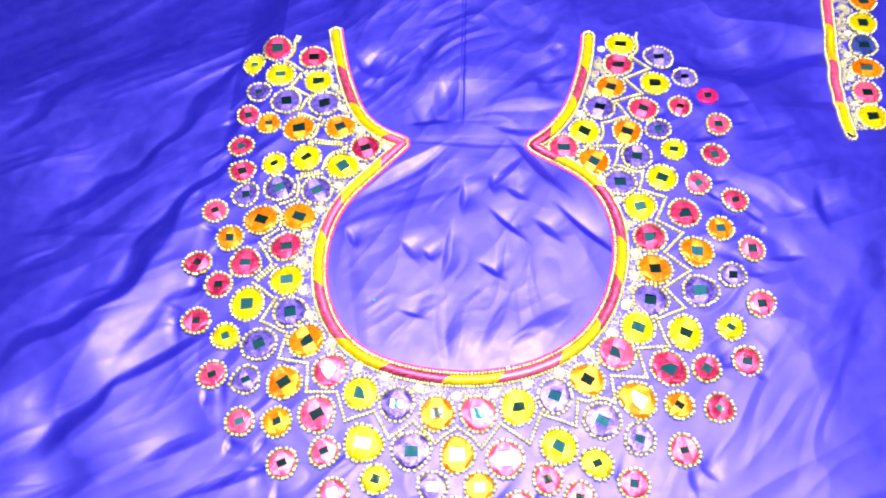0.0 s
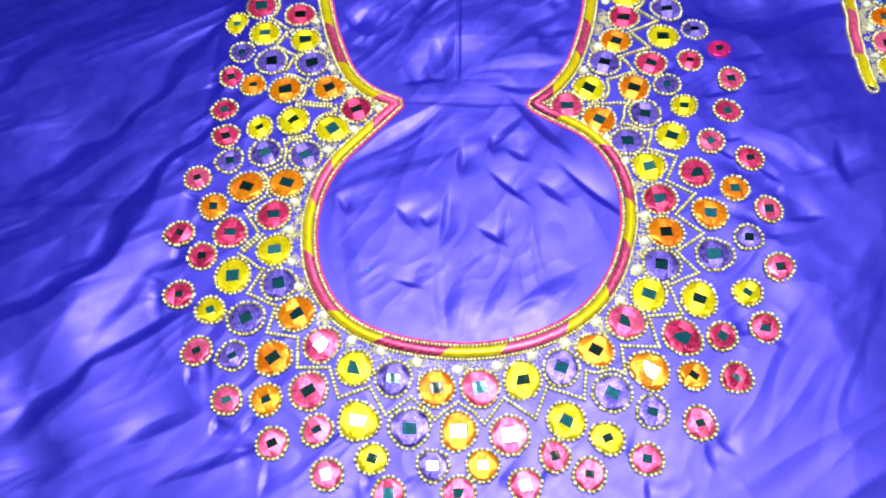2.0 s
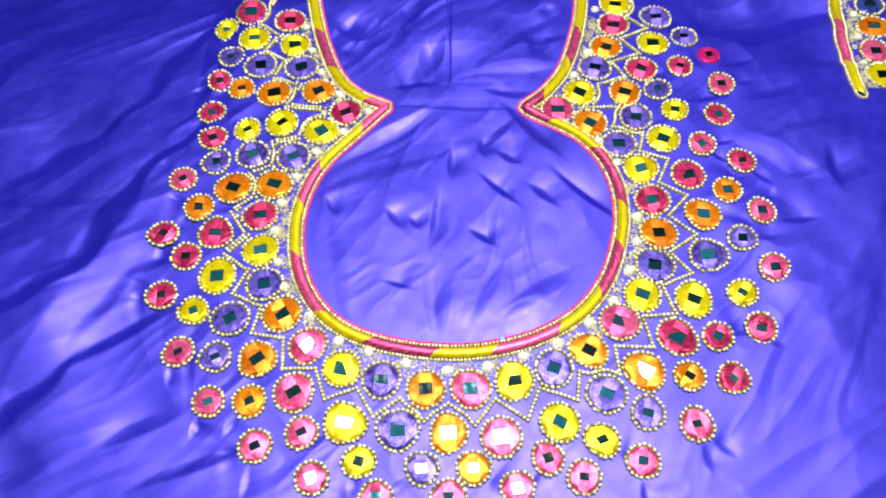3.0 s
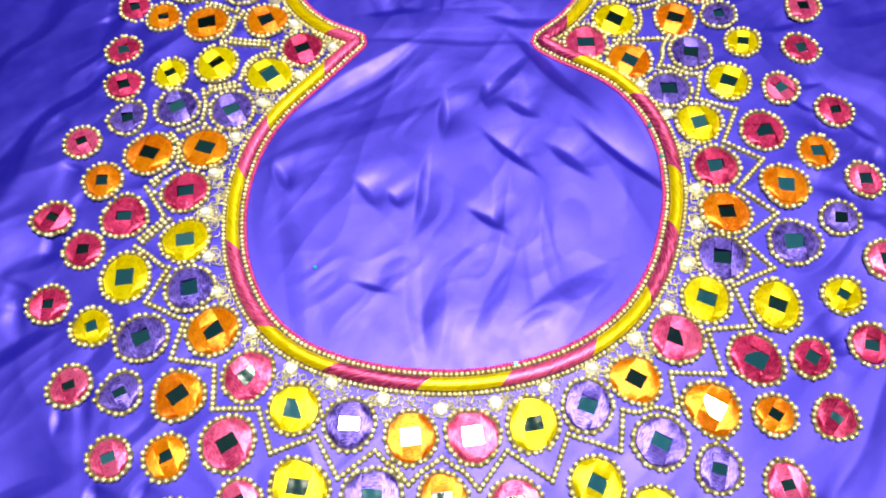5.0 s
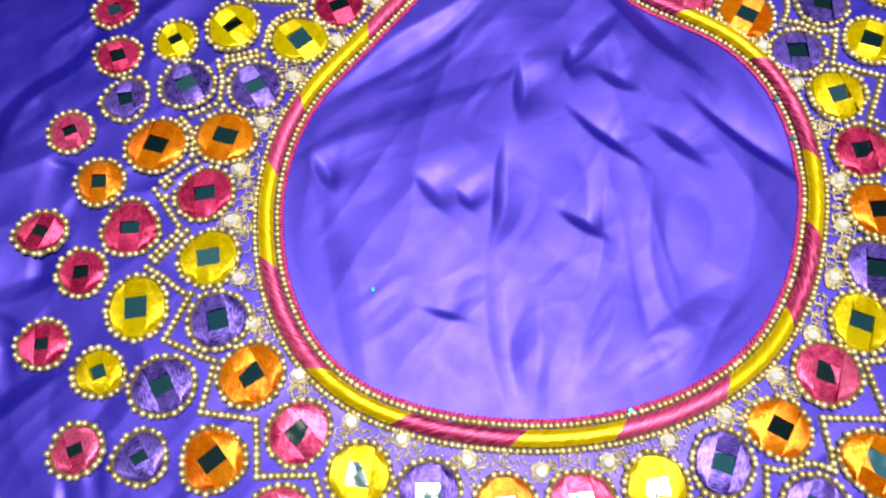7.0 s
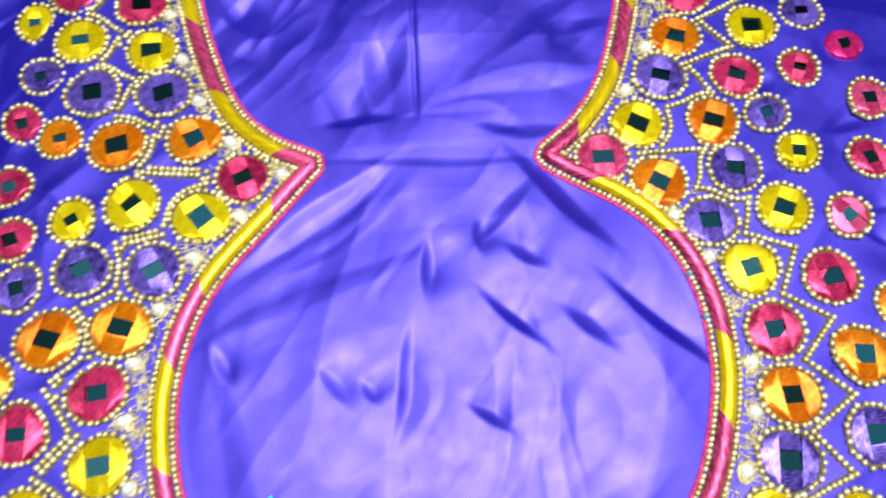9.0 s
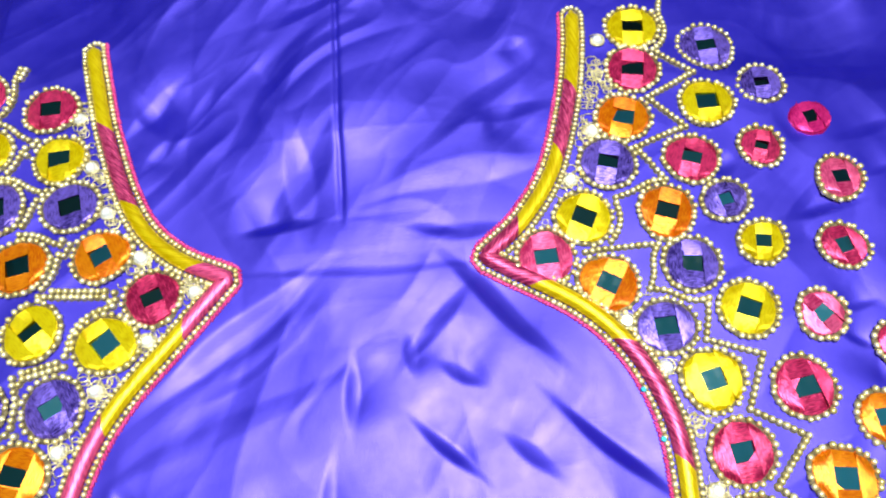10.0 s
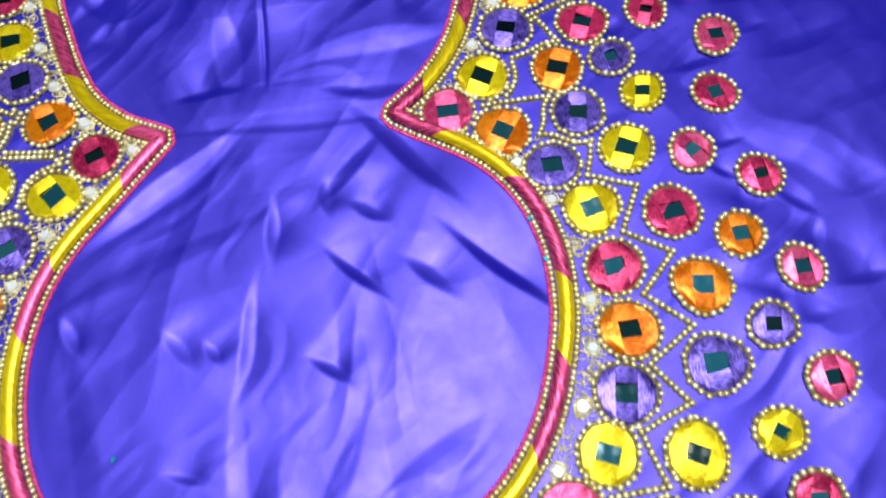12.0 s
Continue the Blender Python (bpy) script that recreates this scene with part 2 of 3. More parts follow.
RIM_RIGHT = [
    ("purple", 0.1661, 0.2916, -5),
    ("rose", 0.1587, 0.2681, -25),
    ("purple", 0.1423, 0.2512, 10),
    ("magenta", 0.1776, 0.2764, 10),
    ("yellow", 0.1492, 0.2361, -15),
    ("pink", 0.1793, 0.2539, 0),
    ("rose", 0.1726, 0.2316, 10),
    ("pink", 0.1590, 0.2119, 30),
    ("rose", 0.1778, 0.2001, 5),
    ("orange", 0.1654, 0.1814, 0),
    ("pink", 0.1800, 0.1681, 0),
    ("purple", 0.1660, 0.1525, -10),
    ("pink", 0.1770, 0.1350, 0),
    ("yellow", 0.1590, 0.1230, -40),
    ("rose", 0.1635, 0.1047, -20),
    ("rose", 0.1423, 0.1014, -40),
    ("rose", 0.1447, 0.0810, -45),
    ("orange", 0.1254, 0.0831, -40),
]
RIM_BOTTOM = [
    ("pink", 0.1238, 0.0611, 10),
    ("purple", 0.1036, 0.0672, -20),
    ("pink", 0.0977, 0.0465, -15),
    ("yellow", 0.0816, 0.0563, 20),
    ("pink", 0.0716, 0.0411, -10),
    ("pink", 0.0573, 0.0497, 15),
    ("pink", 0.0432, 0.0377, 10),
    ("orange", 0.0251, 0.0469, 0),
    ("pink", 0.0139, 0.0354, 0),
    ("purple", 0.0030, 0.0477, 0),
    ("pink", -0.0167, 0.0367, 0),
    ("yellow", -0.0239, 0.0520, -20),
    ("pink", -0.0439, 0.0459, 20),
    ("pink", -0.0490, 0.0657, 25),
    ("pink", -0.0690, 0.0606, 25),
    ("orange", -0.0731, 0.0807, 25),
    ("pink", -0.0914, 0.0813, 20),
    ("purple", -0.0907, 0.1026, 30),
]
RIM_LEFT = [
    ("pink", -0.1081, 0.1059, 20),
    ("yellow", -0.1037, 0.1265, 20),
    ("rose", -0.1204, 0.1359, 0),
    ("rose", -0.1107, 0.1562, 0),
    ("rose", -0.1237, 0.1697, -25),
    ("orange", -0.1077, 0.1849, 0),
    ("pink", -0.1180, 0.2026, 25),
    ("purple", -0.1016, 0.2130, 10),
    ("rose", -0.1054, 0.2297, 20),
    ("yellow", -0.0871, 0.2345, 30),
    ("rose", -0.1084, 0.2490, 15),
    ("rose", -0.1065, 0.2721, 15),
    ("orange", -0.0930, 0.2644, 10),
    ("purple", -0.1017, 0.2901, 8),
    ("yellow", -0.1074, 0.3150, 5),
]
SLEEVE = [
    ("yellow", 0.2960, 0.3400, 0),
    ("blue", 0.2910, 0.3210, 0),
    ("orange", 0.2860, 0.3000, -10),
    ("pink", 0.2800, 0.2800, -5),
    ("yellow", 0.2770, 0.2600, 0),
    ("orange", 0.3010, 0.3590, 0),
    ("rose", 0.3060, 0.3780, 0),
]

# ---- the lie of the cloth: folds as (x0, y0, x1, y1, height in mm, width in mm) ----
FOLDS_PANEL = [
    (0.025, 0.219, 0.023, 0.200, -1.6, 3),
    (0.017, 0.190, 0.008, 0.161, -1.4, 3),
    (0.007, 0.157, 0.011, 0.108, -0.7, 4),
    (0.041, 0.198, 0.056, 0.179, -1.8, 3),
    (0.051, 0.212, 0.061, 0.205, -1.4, 3),
    (0.081, 0.196, 0.104, 0.171, -2, 3.5),
    (0.065, 0.189, 0.076, 0.178, -1.5, 3.5),
    (-0.012, 0.179, -0.005, 0.168, -1.1, 3),
    (-0.001, 0.175, 0.003, 0.169, -1, 2.5),
    (-0.043, 0.188, -0.039, 0.177, -1.2, 3),
    (0.031, 0.165, 0.042, 0.156, -1.4, 2.5),
    (-0.013, 0.138, 0.000, 0.134, -0.8, 2),
    (0.025, 0.217, -0.044, 0.190, 0.5, 4),
    (0.015, 0.232, -0.038, 0.197, -0.5, 5),
    (-0.044, 0.188, -0.029, 0.114, 0.4, 5),
]
FOLDS_PANEL_SOFT = [
    (0.044, 0.143, 0.031, 0.116, 1, 5),
    (0.018, 0.136, 0.016, 0.113, 1.2, 6),
    (0.081, 0.139, 0.044, 0.115, 1.2, 6),
    (0.042, 0.222, 0.043, 0.211, -1.2, 3),
    (0.012, 0.245, -0.031, 0.213, -2.6, 6),
    (0.056, 0.243, 0.082, 0.212, -2.2, 5),
    (-0.006, 0.261, 0.010, 0.266, -1.2, 3),
    (0.044, 0.256, 0.058, 0.253, -0.7, 2.5),
    (0.041, 0.215, 0.060, 0.233, -1.3, 4),
    (0.082, 0.194, 0.103, 0.175, -0.7, 4),
    (-0.009, 0.249, 0.065, 0.241, -0.35, 2),
    (-0.001, 0.260, 0.028, 0.297, -1.6, 6),
    (-0.040, 0.318, -0.032, 0.301, -1.4, 5),
    (0.037, 0.269, 0.090, 0.275, 1.4, 6),
    (0.050, 0.253, 0.072, 0.252, -1, 4),
    (0.068, 0.289, 0.094, 0.295, -1.2, 4),
]
FOLDS_ABOVE = [
    (-0.026, 0.319, -0.042, 0.303, -1.1, 3.5),
    (-0.014, 0.315, -0.022, 0.298, -0.9, 3.5),
    (0.011, 0.296, 0.012, 0.260, -2.2, 6),
    (-0.029, 0.297, -0.038, 0.287, -0.8, 3),
    (-0.004, 0.262, 0.016, 0.265, -1.0, 2.5),
    (0.000, 0.322, 0.008, 0.307, -0.8, 4),
    (0.083, 0.295, 0.073, 0.284, -1.0, 3.5),
    (0.093, 0.322, 0.083, 0.318, -0.9, 3),
]
FOLDS_LEFT = [
    (-0.209, 0.117, -0.114, 0.233, -6.5, 11),
    (-0.196, 0.066, -0.154, 0.106, -4, 8),
    (-0.158, 0.102, -0.114, 0.127, -2.6, 5.5),
    (-0.156, 0.117, -0.136, 0.151, -1.2, 5),
    (-0.138, 0.148, -0.121, 0.155, -1, 4),
    (-0.206, 0.208, -0.164, 0.262, -5, 10),
    (-0.169, 0.255, -0.100, 0.328, -4, 9),
    (-0.224, 0.195, -0.165, 0.197, -1.6, 6),
    (-0.219, 0.308, -0.165, 0.353, -5, 12),
    (-0.137, 0.062, -0.105, 0.077, -2, 5),
    (-0.191, 0.047, -0.159, 0.057, -2.5, 7),
    (-0.118, 0.045, -0.078, 0.061, -1.8, 4.5),
    (-0.258, 0.278, -0.214, 0.315, -4, 10),
    (-0.176, 0.148, -0.162, 0.166, -1, 4),
]
FOLDS_RIGHT = [
    (0.160, 0.242, 0.181, 0.245, -1.2, 3),
    (0.184, 0.269, 0.202, 0.274, -1.1, 3.5),
    (0.176, 0.296, 0.211, 0.298, -2.4, 7),
    (0.191, 0.312, 0.219, 0.318, -2.4, 7),
    (0.188, 0.162, 0.205, 0.163, -1.1, 3),
    (0.203, 0.191, 0.217, 0.195, -1.2, 4),
    (0.193, 0.244, 0.221, 0.252, -1.4, 5),
    (0.165, 0.298, 0.310, 0.310, -6, 13),
    (0.225, 0.271, 0.281, 0.270, -3, 6),
    (0.227, 0.206, 0.224, 0.181, -2, 4),
    (0.181, 0.224, 0.220, 0.192, 2, 10),
    (0.177, 0.106, 0.218, 0.135, 1.5, 14),
    (0.184, 0.319, 0.268, 0.328, 4, 14),
    (0.201, 0.093, 0.248, 0.173, 2, 14),
    (0.051, 0.281, 0.092, 0.310, -1.4, 5),
    (-0.010, 0.285, 0.019, 0.334, -1.6, 6),
]
RIPPLES = []
ripple_rng = random.Random(5)
for _ in range(26):
    turn_angle = ripple_rng.uniform(0, math.pi)
    RIPPLES.append((math.cos(turn_angle), math.sin(turn_angle), ripple_rng.uniform(25, 110), ripple_rng.uniform(0, 6.28), ripple_rng.uniform(0.5, 1)))
HOLE = (0.027, 0.172)
# short puckers that the stitches of the outermost medallions pull into the cloth
PUCKERS = []
for _, px, py, _ in RIM_LEFT + RIM_BOTTOM + RIM_RIGHT:
    for _ in range(ripple_rng.choice((0, 1, 1, 2))):
        way = math.atan2(py - HOLE[1], px - HOLE[0]) + ripple_rng.uniform(-1.2, 1.2)
        near, end = 0.0085, ripple_rng.uniform(0.014, 0.021)
        PUCKERS.append((px + near * math.cos(way), py + near * math.sin(way), px + end * math.cos(way + 0.15), py + end * math.sin(way + 0.15), -ripple_rng.uniform(0.5, 1.0), ripple_rng.uniform(1.8, 3.0)))


def lattice_noise(x, y, seed):
    """Smooth noise from -1 to 1 over arrays, one knot to a unit."""
    table = np.random.RandomState(seed).uniform(-1, 1, (64, 64))
    i, j = np.floor(x).astype(int), np.floor(y).astype(int)
    u, v = x - i, y - j
    u, v = u * u * (3 - 2 * u), v * v * (3 - 2 * v)
    a, b = table[i % 64, j % 64], table[(i + 1) % 64, j % 64]
    c, d = table[i % 64, (j + 1) % 64], table[(i + 1) % 64, (j + 1) % 64]
    return (a * (1 - u) + b * u) * (1 - v) + (c * (1 - u) + d * u) * v


def creased(x, y, angle, long, short, seed):
    """Crumples with sharp crests that run at an angle: lengths in metres, result 0 to 1."""
    c, s = math.cos(radians(angle)), math.sin(radians(angle))
    p, q = (c * x + s * y) / long, (c * y - s * x) / short
    q = q + 0.9 * lattice_noise(p * 0.7 + 5.3, q * 0.6, seed + 7)
    return 1 - np.abs(lattice_noise(p, q, seed)) ** 0.85


def facets(x, y, angle, long, short, seed, folds=1.6):
    """Flat slanting facets with sharp ridges and valleys, 0 to 1."""
    c, s = math.cos(radians(angle)), math.sin(radians(angle))
    p, q = (c * x + s * y) / long, (c * y - s * x) / short
    n = lattice_noise(p + 11.7, q + 0.5 * lattice_noise(0.6 * p, 0.6 * q, seed + 3), seed)
    u = np.mod(folds * n + 8, 2) - 1
    return np.sqrt(u * u + 0.001)


def lie(x, y):
    """Height of the cloth, in metres, over the flat at x, y (arrays or numbers)."""
    x, y = np.asarray(x, float), np.asarray(y, float)
    wx = x + 0.0035 * np.sin(61 * y + 1.3) + 0.0015 * np.sin(143 * x + 97 * y)
    wy = y + 0.0035 * np.sin(67 * x + 0.4) + 0.0015 * np.sin(131 * y - 113 * x)
    h = np.zeros_like(x)
    for x0, y0, x1, y1, high, wide in FOLDS_PANEL + FOLDS_PANEL_SOFT + FOLDS_ABOVE + FOLDS_LEFT + FOLDS_RIGHT + PUCKERS:
        small = 0.4 if wide < 8 else 1.6
        px, py = x + small * (wx - x), y + small * (wy - y)
        dx, dy = x1 - x0, y1 - y0
        length = math.hypot(dx, dy)
        along = ((px - x0) * dx + (py - y0) * dy) / length
        across = ((py - y0) * dx - (px - x0) * dy) / length
        w = wide / 1000
        t = along / length
        lens = np.exp(-(np.abs(2 * t - 1) / 0.85) ** 2.4)
        ramp = across / (1.2 * w * (0.45 + 0.75 * lens))
        step = 0.5 * (np.sqrt((ramp + 0.5) ** 2 + 0.004) - np.sqrt((ramp - 0.5) ** 2 + 0.004) + 1)
        h += 1.4 * high / 1000 * lens * step * np.exp(-np.maximum(across, 0) / (3.2 * w))
    far = np.hypot(x - HOLE[0], y - HOLE[1] - 0.02)
    inside = np.clip((0.078 - np.hypot(x - HOLE[0], y - HOLE[1])) / 0.015, 0, 1)
    above = np.clip((0.034 + 0.5 * np.clip(y - 0.248, 0, 0.09) - np.abs(x - HOLE[0])) / 0.012, 0, 1) * np.clip((y - 0.222) / 0.03, 0, 1)
    open_cloth = np.clip((far - 0.15) / 0.06, 0, 1)
    west, east = open_cloth * (x < HOLE[0]), open_cloth * (x >= HOLE[0])
    h += 0.0003 * inside * creased(x, y, 98, 0.075, 0.019, 3) + 0.0002 * inside * creased(x, y, 55, 0.035, 0.012, 4)
    h += 0.0006 * above * creased(x, y, 52, 0.05, 0.014, 5) + 0.0002 * above * creased(x, y, 60, 0.03, 0.011, 6)
    h += 0.0022 * west * creased(x, y, 40, 0.16, 0.042, 8) + 0.0008 * west * creased(x, y, 34, 0.07, 0.018, 9)
    h += 0.003 * east * creased(x, y, 12, 0.1, 0.05, 10) + 0.0006 * east * creased(x, y, 28, 0.05, 0.018, 11)
    ringed = np.clip((far - 0.09) / 0.02, 0, 1) * (1 - open_cloth)
    h += 0.0007 * ringed * facets(x, y, 35, 0.03, 0.016, 31) + 0.0005 * ringed * creased(x, y, 40, 0.04, 0.012, 32)
    h += 0.0005 * inside * facets(x, y, 80, 0.05, 0.024, 21) + 0.0002 * inside * facets(x, y, 40, 0.022, 0.011, 22)
    h += 0.001 * above * facets(x, y, 52, 0.05, 0.02, 23, 1.1)
    h += 0.0011 * west * facets(x, y, 44, 0.09, 0.045, 25) + 0.0004 * west * facets(x, y, 20, 0.03, 0.014, 26)
    h += 0.0013 * east * facets(x, y, 15, 0.08, 0.045, 27) + 0.00025 * east * facets(x, y, 60, 0.03, 0.014, 28)
    # the west side lifts gently, then falls away past the long fold
    lift = 0.01 * np.log1p(np.exp(np.clip((-0.118 - x + 0.3 * (y - 0.2)) / 0.01, -30, 30)))
    beyond = (0.095 * (y - 0.117) - 0.116 * (x + 0.209)) / 0.15
    fall = 0.008 * np.log1p(np.exp(np.clip(beyond / 0.008, -30, 30))) * np.clip((-0.09 - x) / 0.03, 0, 1)
    h += 0.12 * 0.07 * np.tanh(lift / 0.07) - 0.3 * 0.06 * np.tanh(fall / 0.06)
    # the pressed middle crease above the neck
    middle = x - (0.0242 + 0.055 * (y - 0.252))
    h -= 0.0008 * np.exp(-((middle / 0.0009) ** 2)) * np.clip((y - 0.258) / 0.012, 0, 1)
    h += 0.004 * (1 - np.sqrt(np.clip(np.abs(middle) / 0.05, 0, 1) ** 2 + 0.01)) * np.clip((y - 0.262) / 0.03, 0, 1)
    # past the end of the west strap the cloth falls away
    north = 0.006 * np.log1p(np.exp(np.clip((y - 0.336 - 0.2 * (x + 0.09)) / 0.006, -30, 30))) * np.clip((-0.03 - x) / 0.03, 0, 1)
    h -= 0.3 * 0.05 * np.tanh(north / 0.05)
    # the far corner past the shoulder turns down
    corner = 0.01 * np.log1p(np.exp(np.clip((0.7 * (x - 0.165) + 0.7 * (y - 0.29)) / 0.01, -30, 30)))
    h -= 0.22 * 0.05 * np.tanh(corner / 0.05)
    edge = np.clip((np.hypot(x - HOLE[0], 0.9 * (y - 0.2)) - 0.4) / 0.15, 0, 1)
    edge = edge * edge * (3 - 2 * edge)
    h = h * (1 - 0.8 * edge) - 0.04 * edge
    amount = 0.0001 + 0.0004 * open_cloth
    for c, s, k, phase, a in RIPPLES:
        h = h + amount * a * 0.5 * np.sin(k * (c * wx + s * wy) + phase) * (40 / k)
    return h


GRID_X, GRID_Y, GRID_STEP = -0.2, 0.0, 0.001
GRID = lie(*np.meshgrid(GRID_X + GRID_STEP * np.arange(560), GRID_Y + GRID_STEP * np.arange(440)))


def rest(x, y):
    """The cloth's height at one place, read between the knots of a fine grid."""
    u, v = (x - GRID_X) / GRID_STEP, (y - GRID_Y) / GRID_STEP
    i, j = min(max(int(u), 0), 558), min(max(int(v), 0), 438)
    u, v = u - i, v - j
    return float((GRID[j, i] * (1 - u) + GRID[j, i + 1] * u) * (1 - v) + (GRID[j + 1, i] * (1 - u) + GRID[j + 1, i + 1] * u) * v)


def slope(x, y, e=0.004):
    return ((rest(x + e, y) - rest(x - e, y)) / (2 * e), (rest(x, y + e) - rest(x, y - e)) / (2 * e))


blouse = tagged(new("blouse_piece"), "violet silk blouse piece with mirror and bead embroidery, lying creased", "embroidered fabric")


def build_cloth():
    xs = np.r_[np.arange(-0.6, -0.26, 0.006), np.arange(-0.26, -0.13, 0.0016), np.arange(-0.13, 0.21, 0.0007), np.arange(0.21, 0.3, 0.0016), np.arange(0.3, 0.66, 0.006)]
    ys = np.r_[np.arange(-0.42, 0.0, 0.006), np.arange(0.0, 0.04, 0.0016), np.arange(0.04, 0.36, 0.0007), np.arange(0.36, 0.44, 0.002), np.arange(0.44, 0.85, 0.006)]
    gx, gy = np.meshgrid(xs, ys)
    gz = lie(gx, gy)
    verts = np.stack([gx.ravel(), gy.ravel(), gz.ravel()], 1)
    n, m = len(xs), len(ys)
    i = (np.arange(m - 1)[:, None] * n + np.arange(n - 1)[None, :]).ravel()
    quads = np.stack([i, i + 1, i + n + 1, i + n], 1)
    me = bpy.data.meshes.new("cloth")
    me.vertices.add(len(verts))
    me.vertices.foreach_set("co", verts.ravel())
    me.loops.add(quads.size)
    me.loops.foreach_set("vertex_index", quads.ravel())
    me.polygons.add(len(quads))
    me.polygons.foreach_set("loop_start", np.arange(0, quads.size, 4))
    me.polygons.foreach_set("use_smooth", np.ones(len(quads), dtype=bool))
    me.update(calc_edges=True)
    me.materials.append(SILK)
    ob = new("cloth", me)
    ob.parent = blouse
    tagged(ob, "shimmering violet-blue silk cloth with creases and folds")


build_cloth()

WORDS = {"yellow": "yellow", "orange": "orange", "rose": "deep rose", "pink": "pink", "magenta": "hot magenta", "purple": "purple", "blue": "dark blue"}


def petal(box, radius, wobble, upright, material, parent, rise, rim, skew=0.0):
    """A satin-stitched field between the mirror's edge and the round rim."""
    sx, sy = box
    verts, uvs, faces = [], [], []
    rows, cols = 6, 13
    for i in range(rows + 1):
        for j in range(cols + 1):
            u, v = i / rows, 2 * j / cols - 1
            if upright:
                half = math.sqrt(max(radius**2 - sy**2, 0))
                a = (v * half, sy)
                ang = math.atan2(math.sqrt(max(radius**2 - (v * half) ** 2, 0)), v * half)
            else:
                a = (sx, v * sy)
                ang = math.atan2(v * sy, math.sqrt(radius**2 - (v * sy) ** 2))
            reach = radius * wobble(ang)
            b = (reach * math.cos(ang), reach * math.sin(ang))
            x, y = a[0] + (b[0] - a[0]) * u, a[1] + (b[1] - a[1]) * u
            z = rise + (rim - rise) * u ** 1.5 + skew * v * (1 - u)
            verts.append((x, y, z))
            uvs.append((x, y) if upright else (y, x))
    for i in range(rows):
        for j in range(cols):
            k = i * (cols + 1) + j
            quad = (k, k + 1, k + cols + 2, k + cols + 1)
            faces.append(quad if not upright else quad[::-1])
    return mesh_object("thread_petal", verts, faces, material, parent, uvs=uvs)


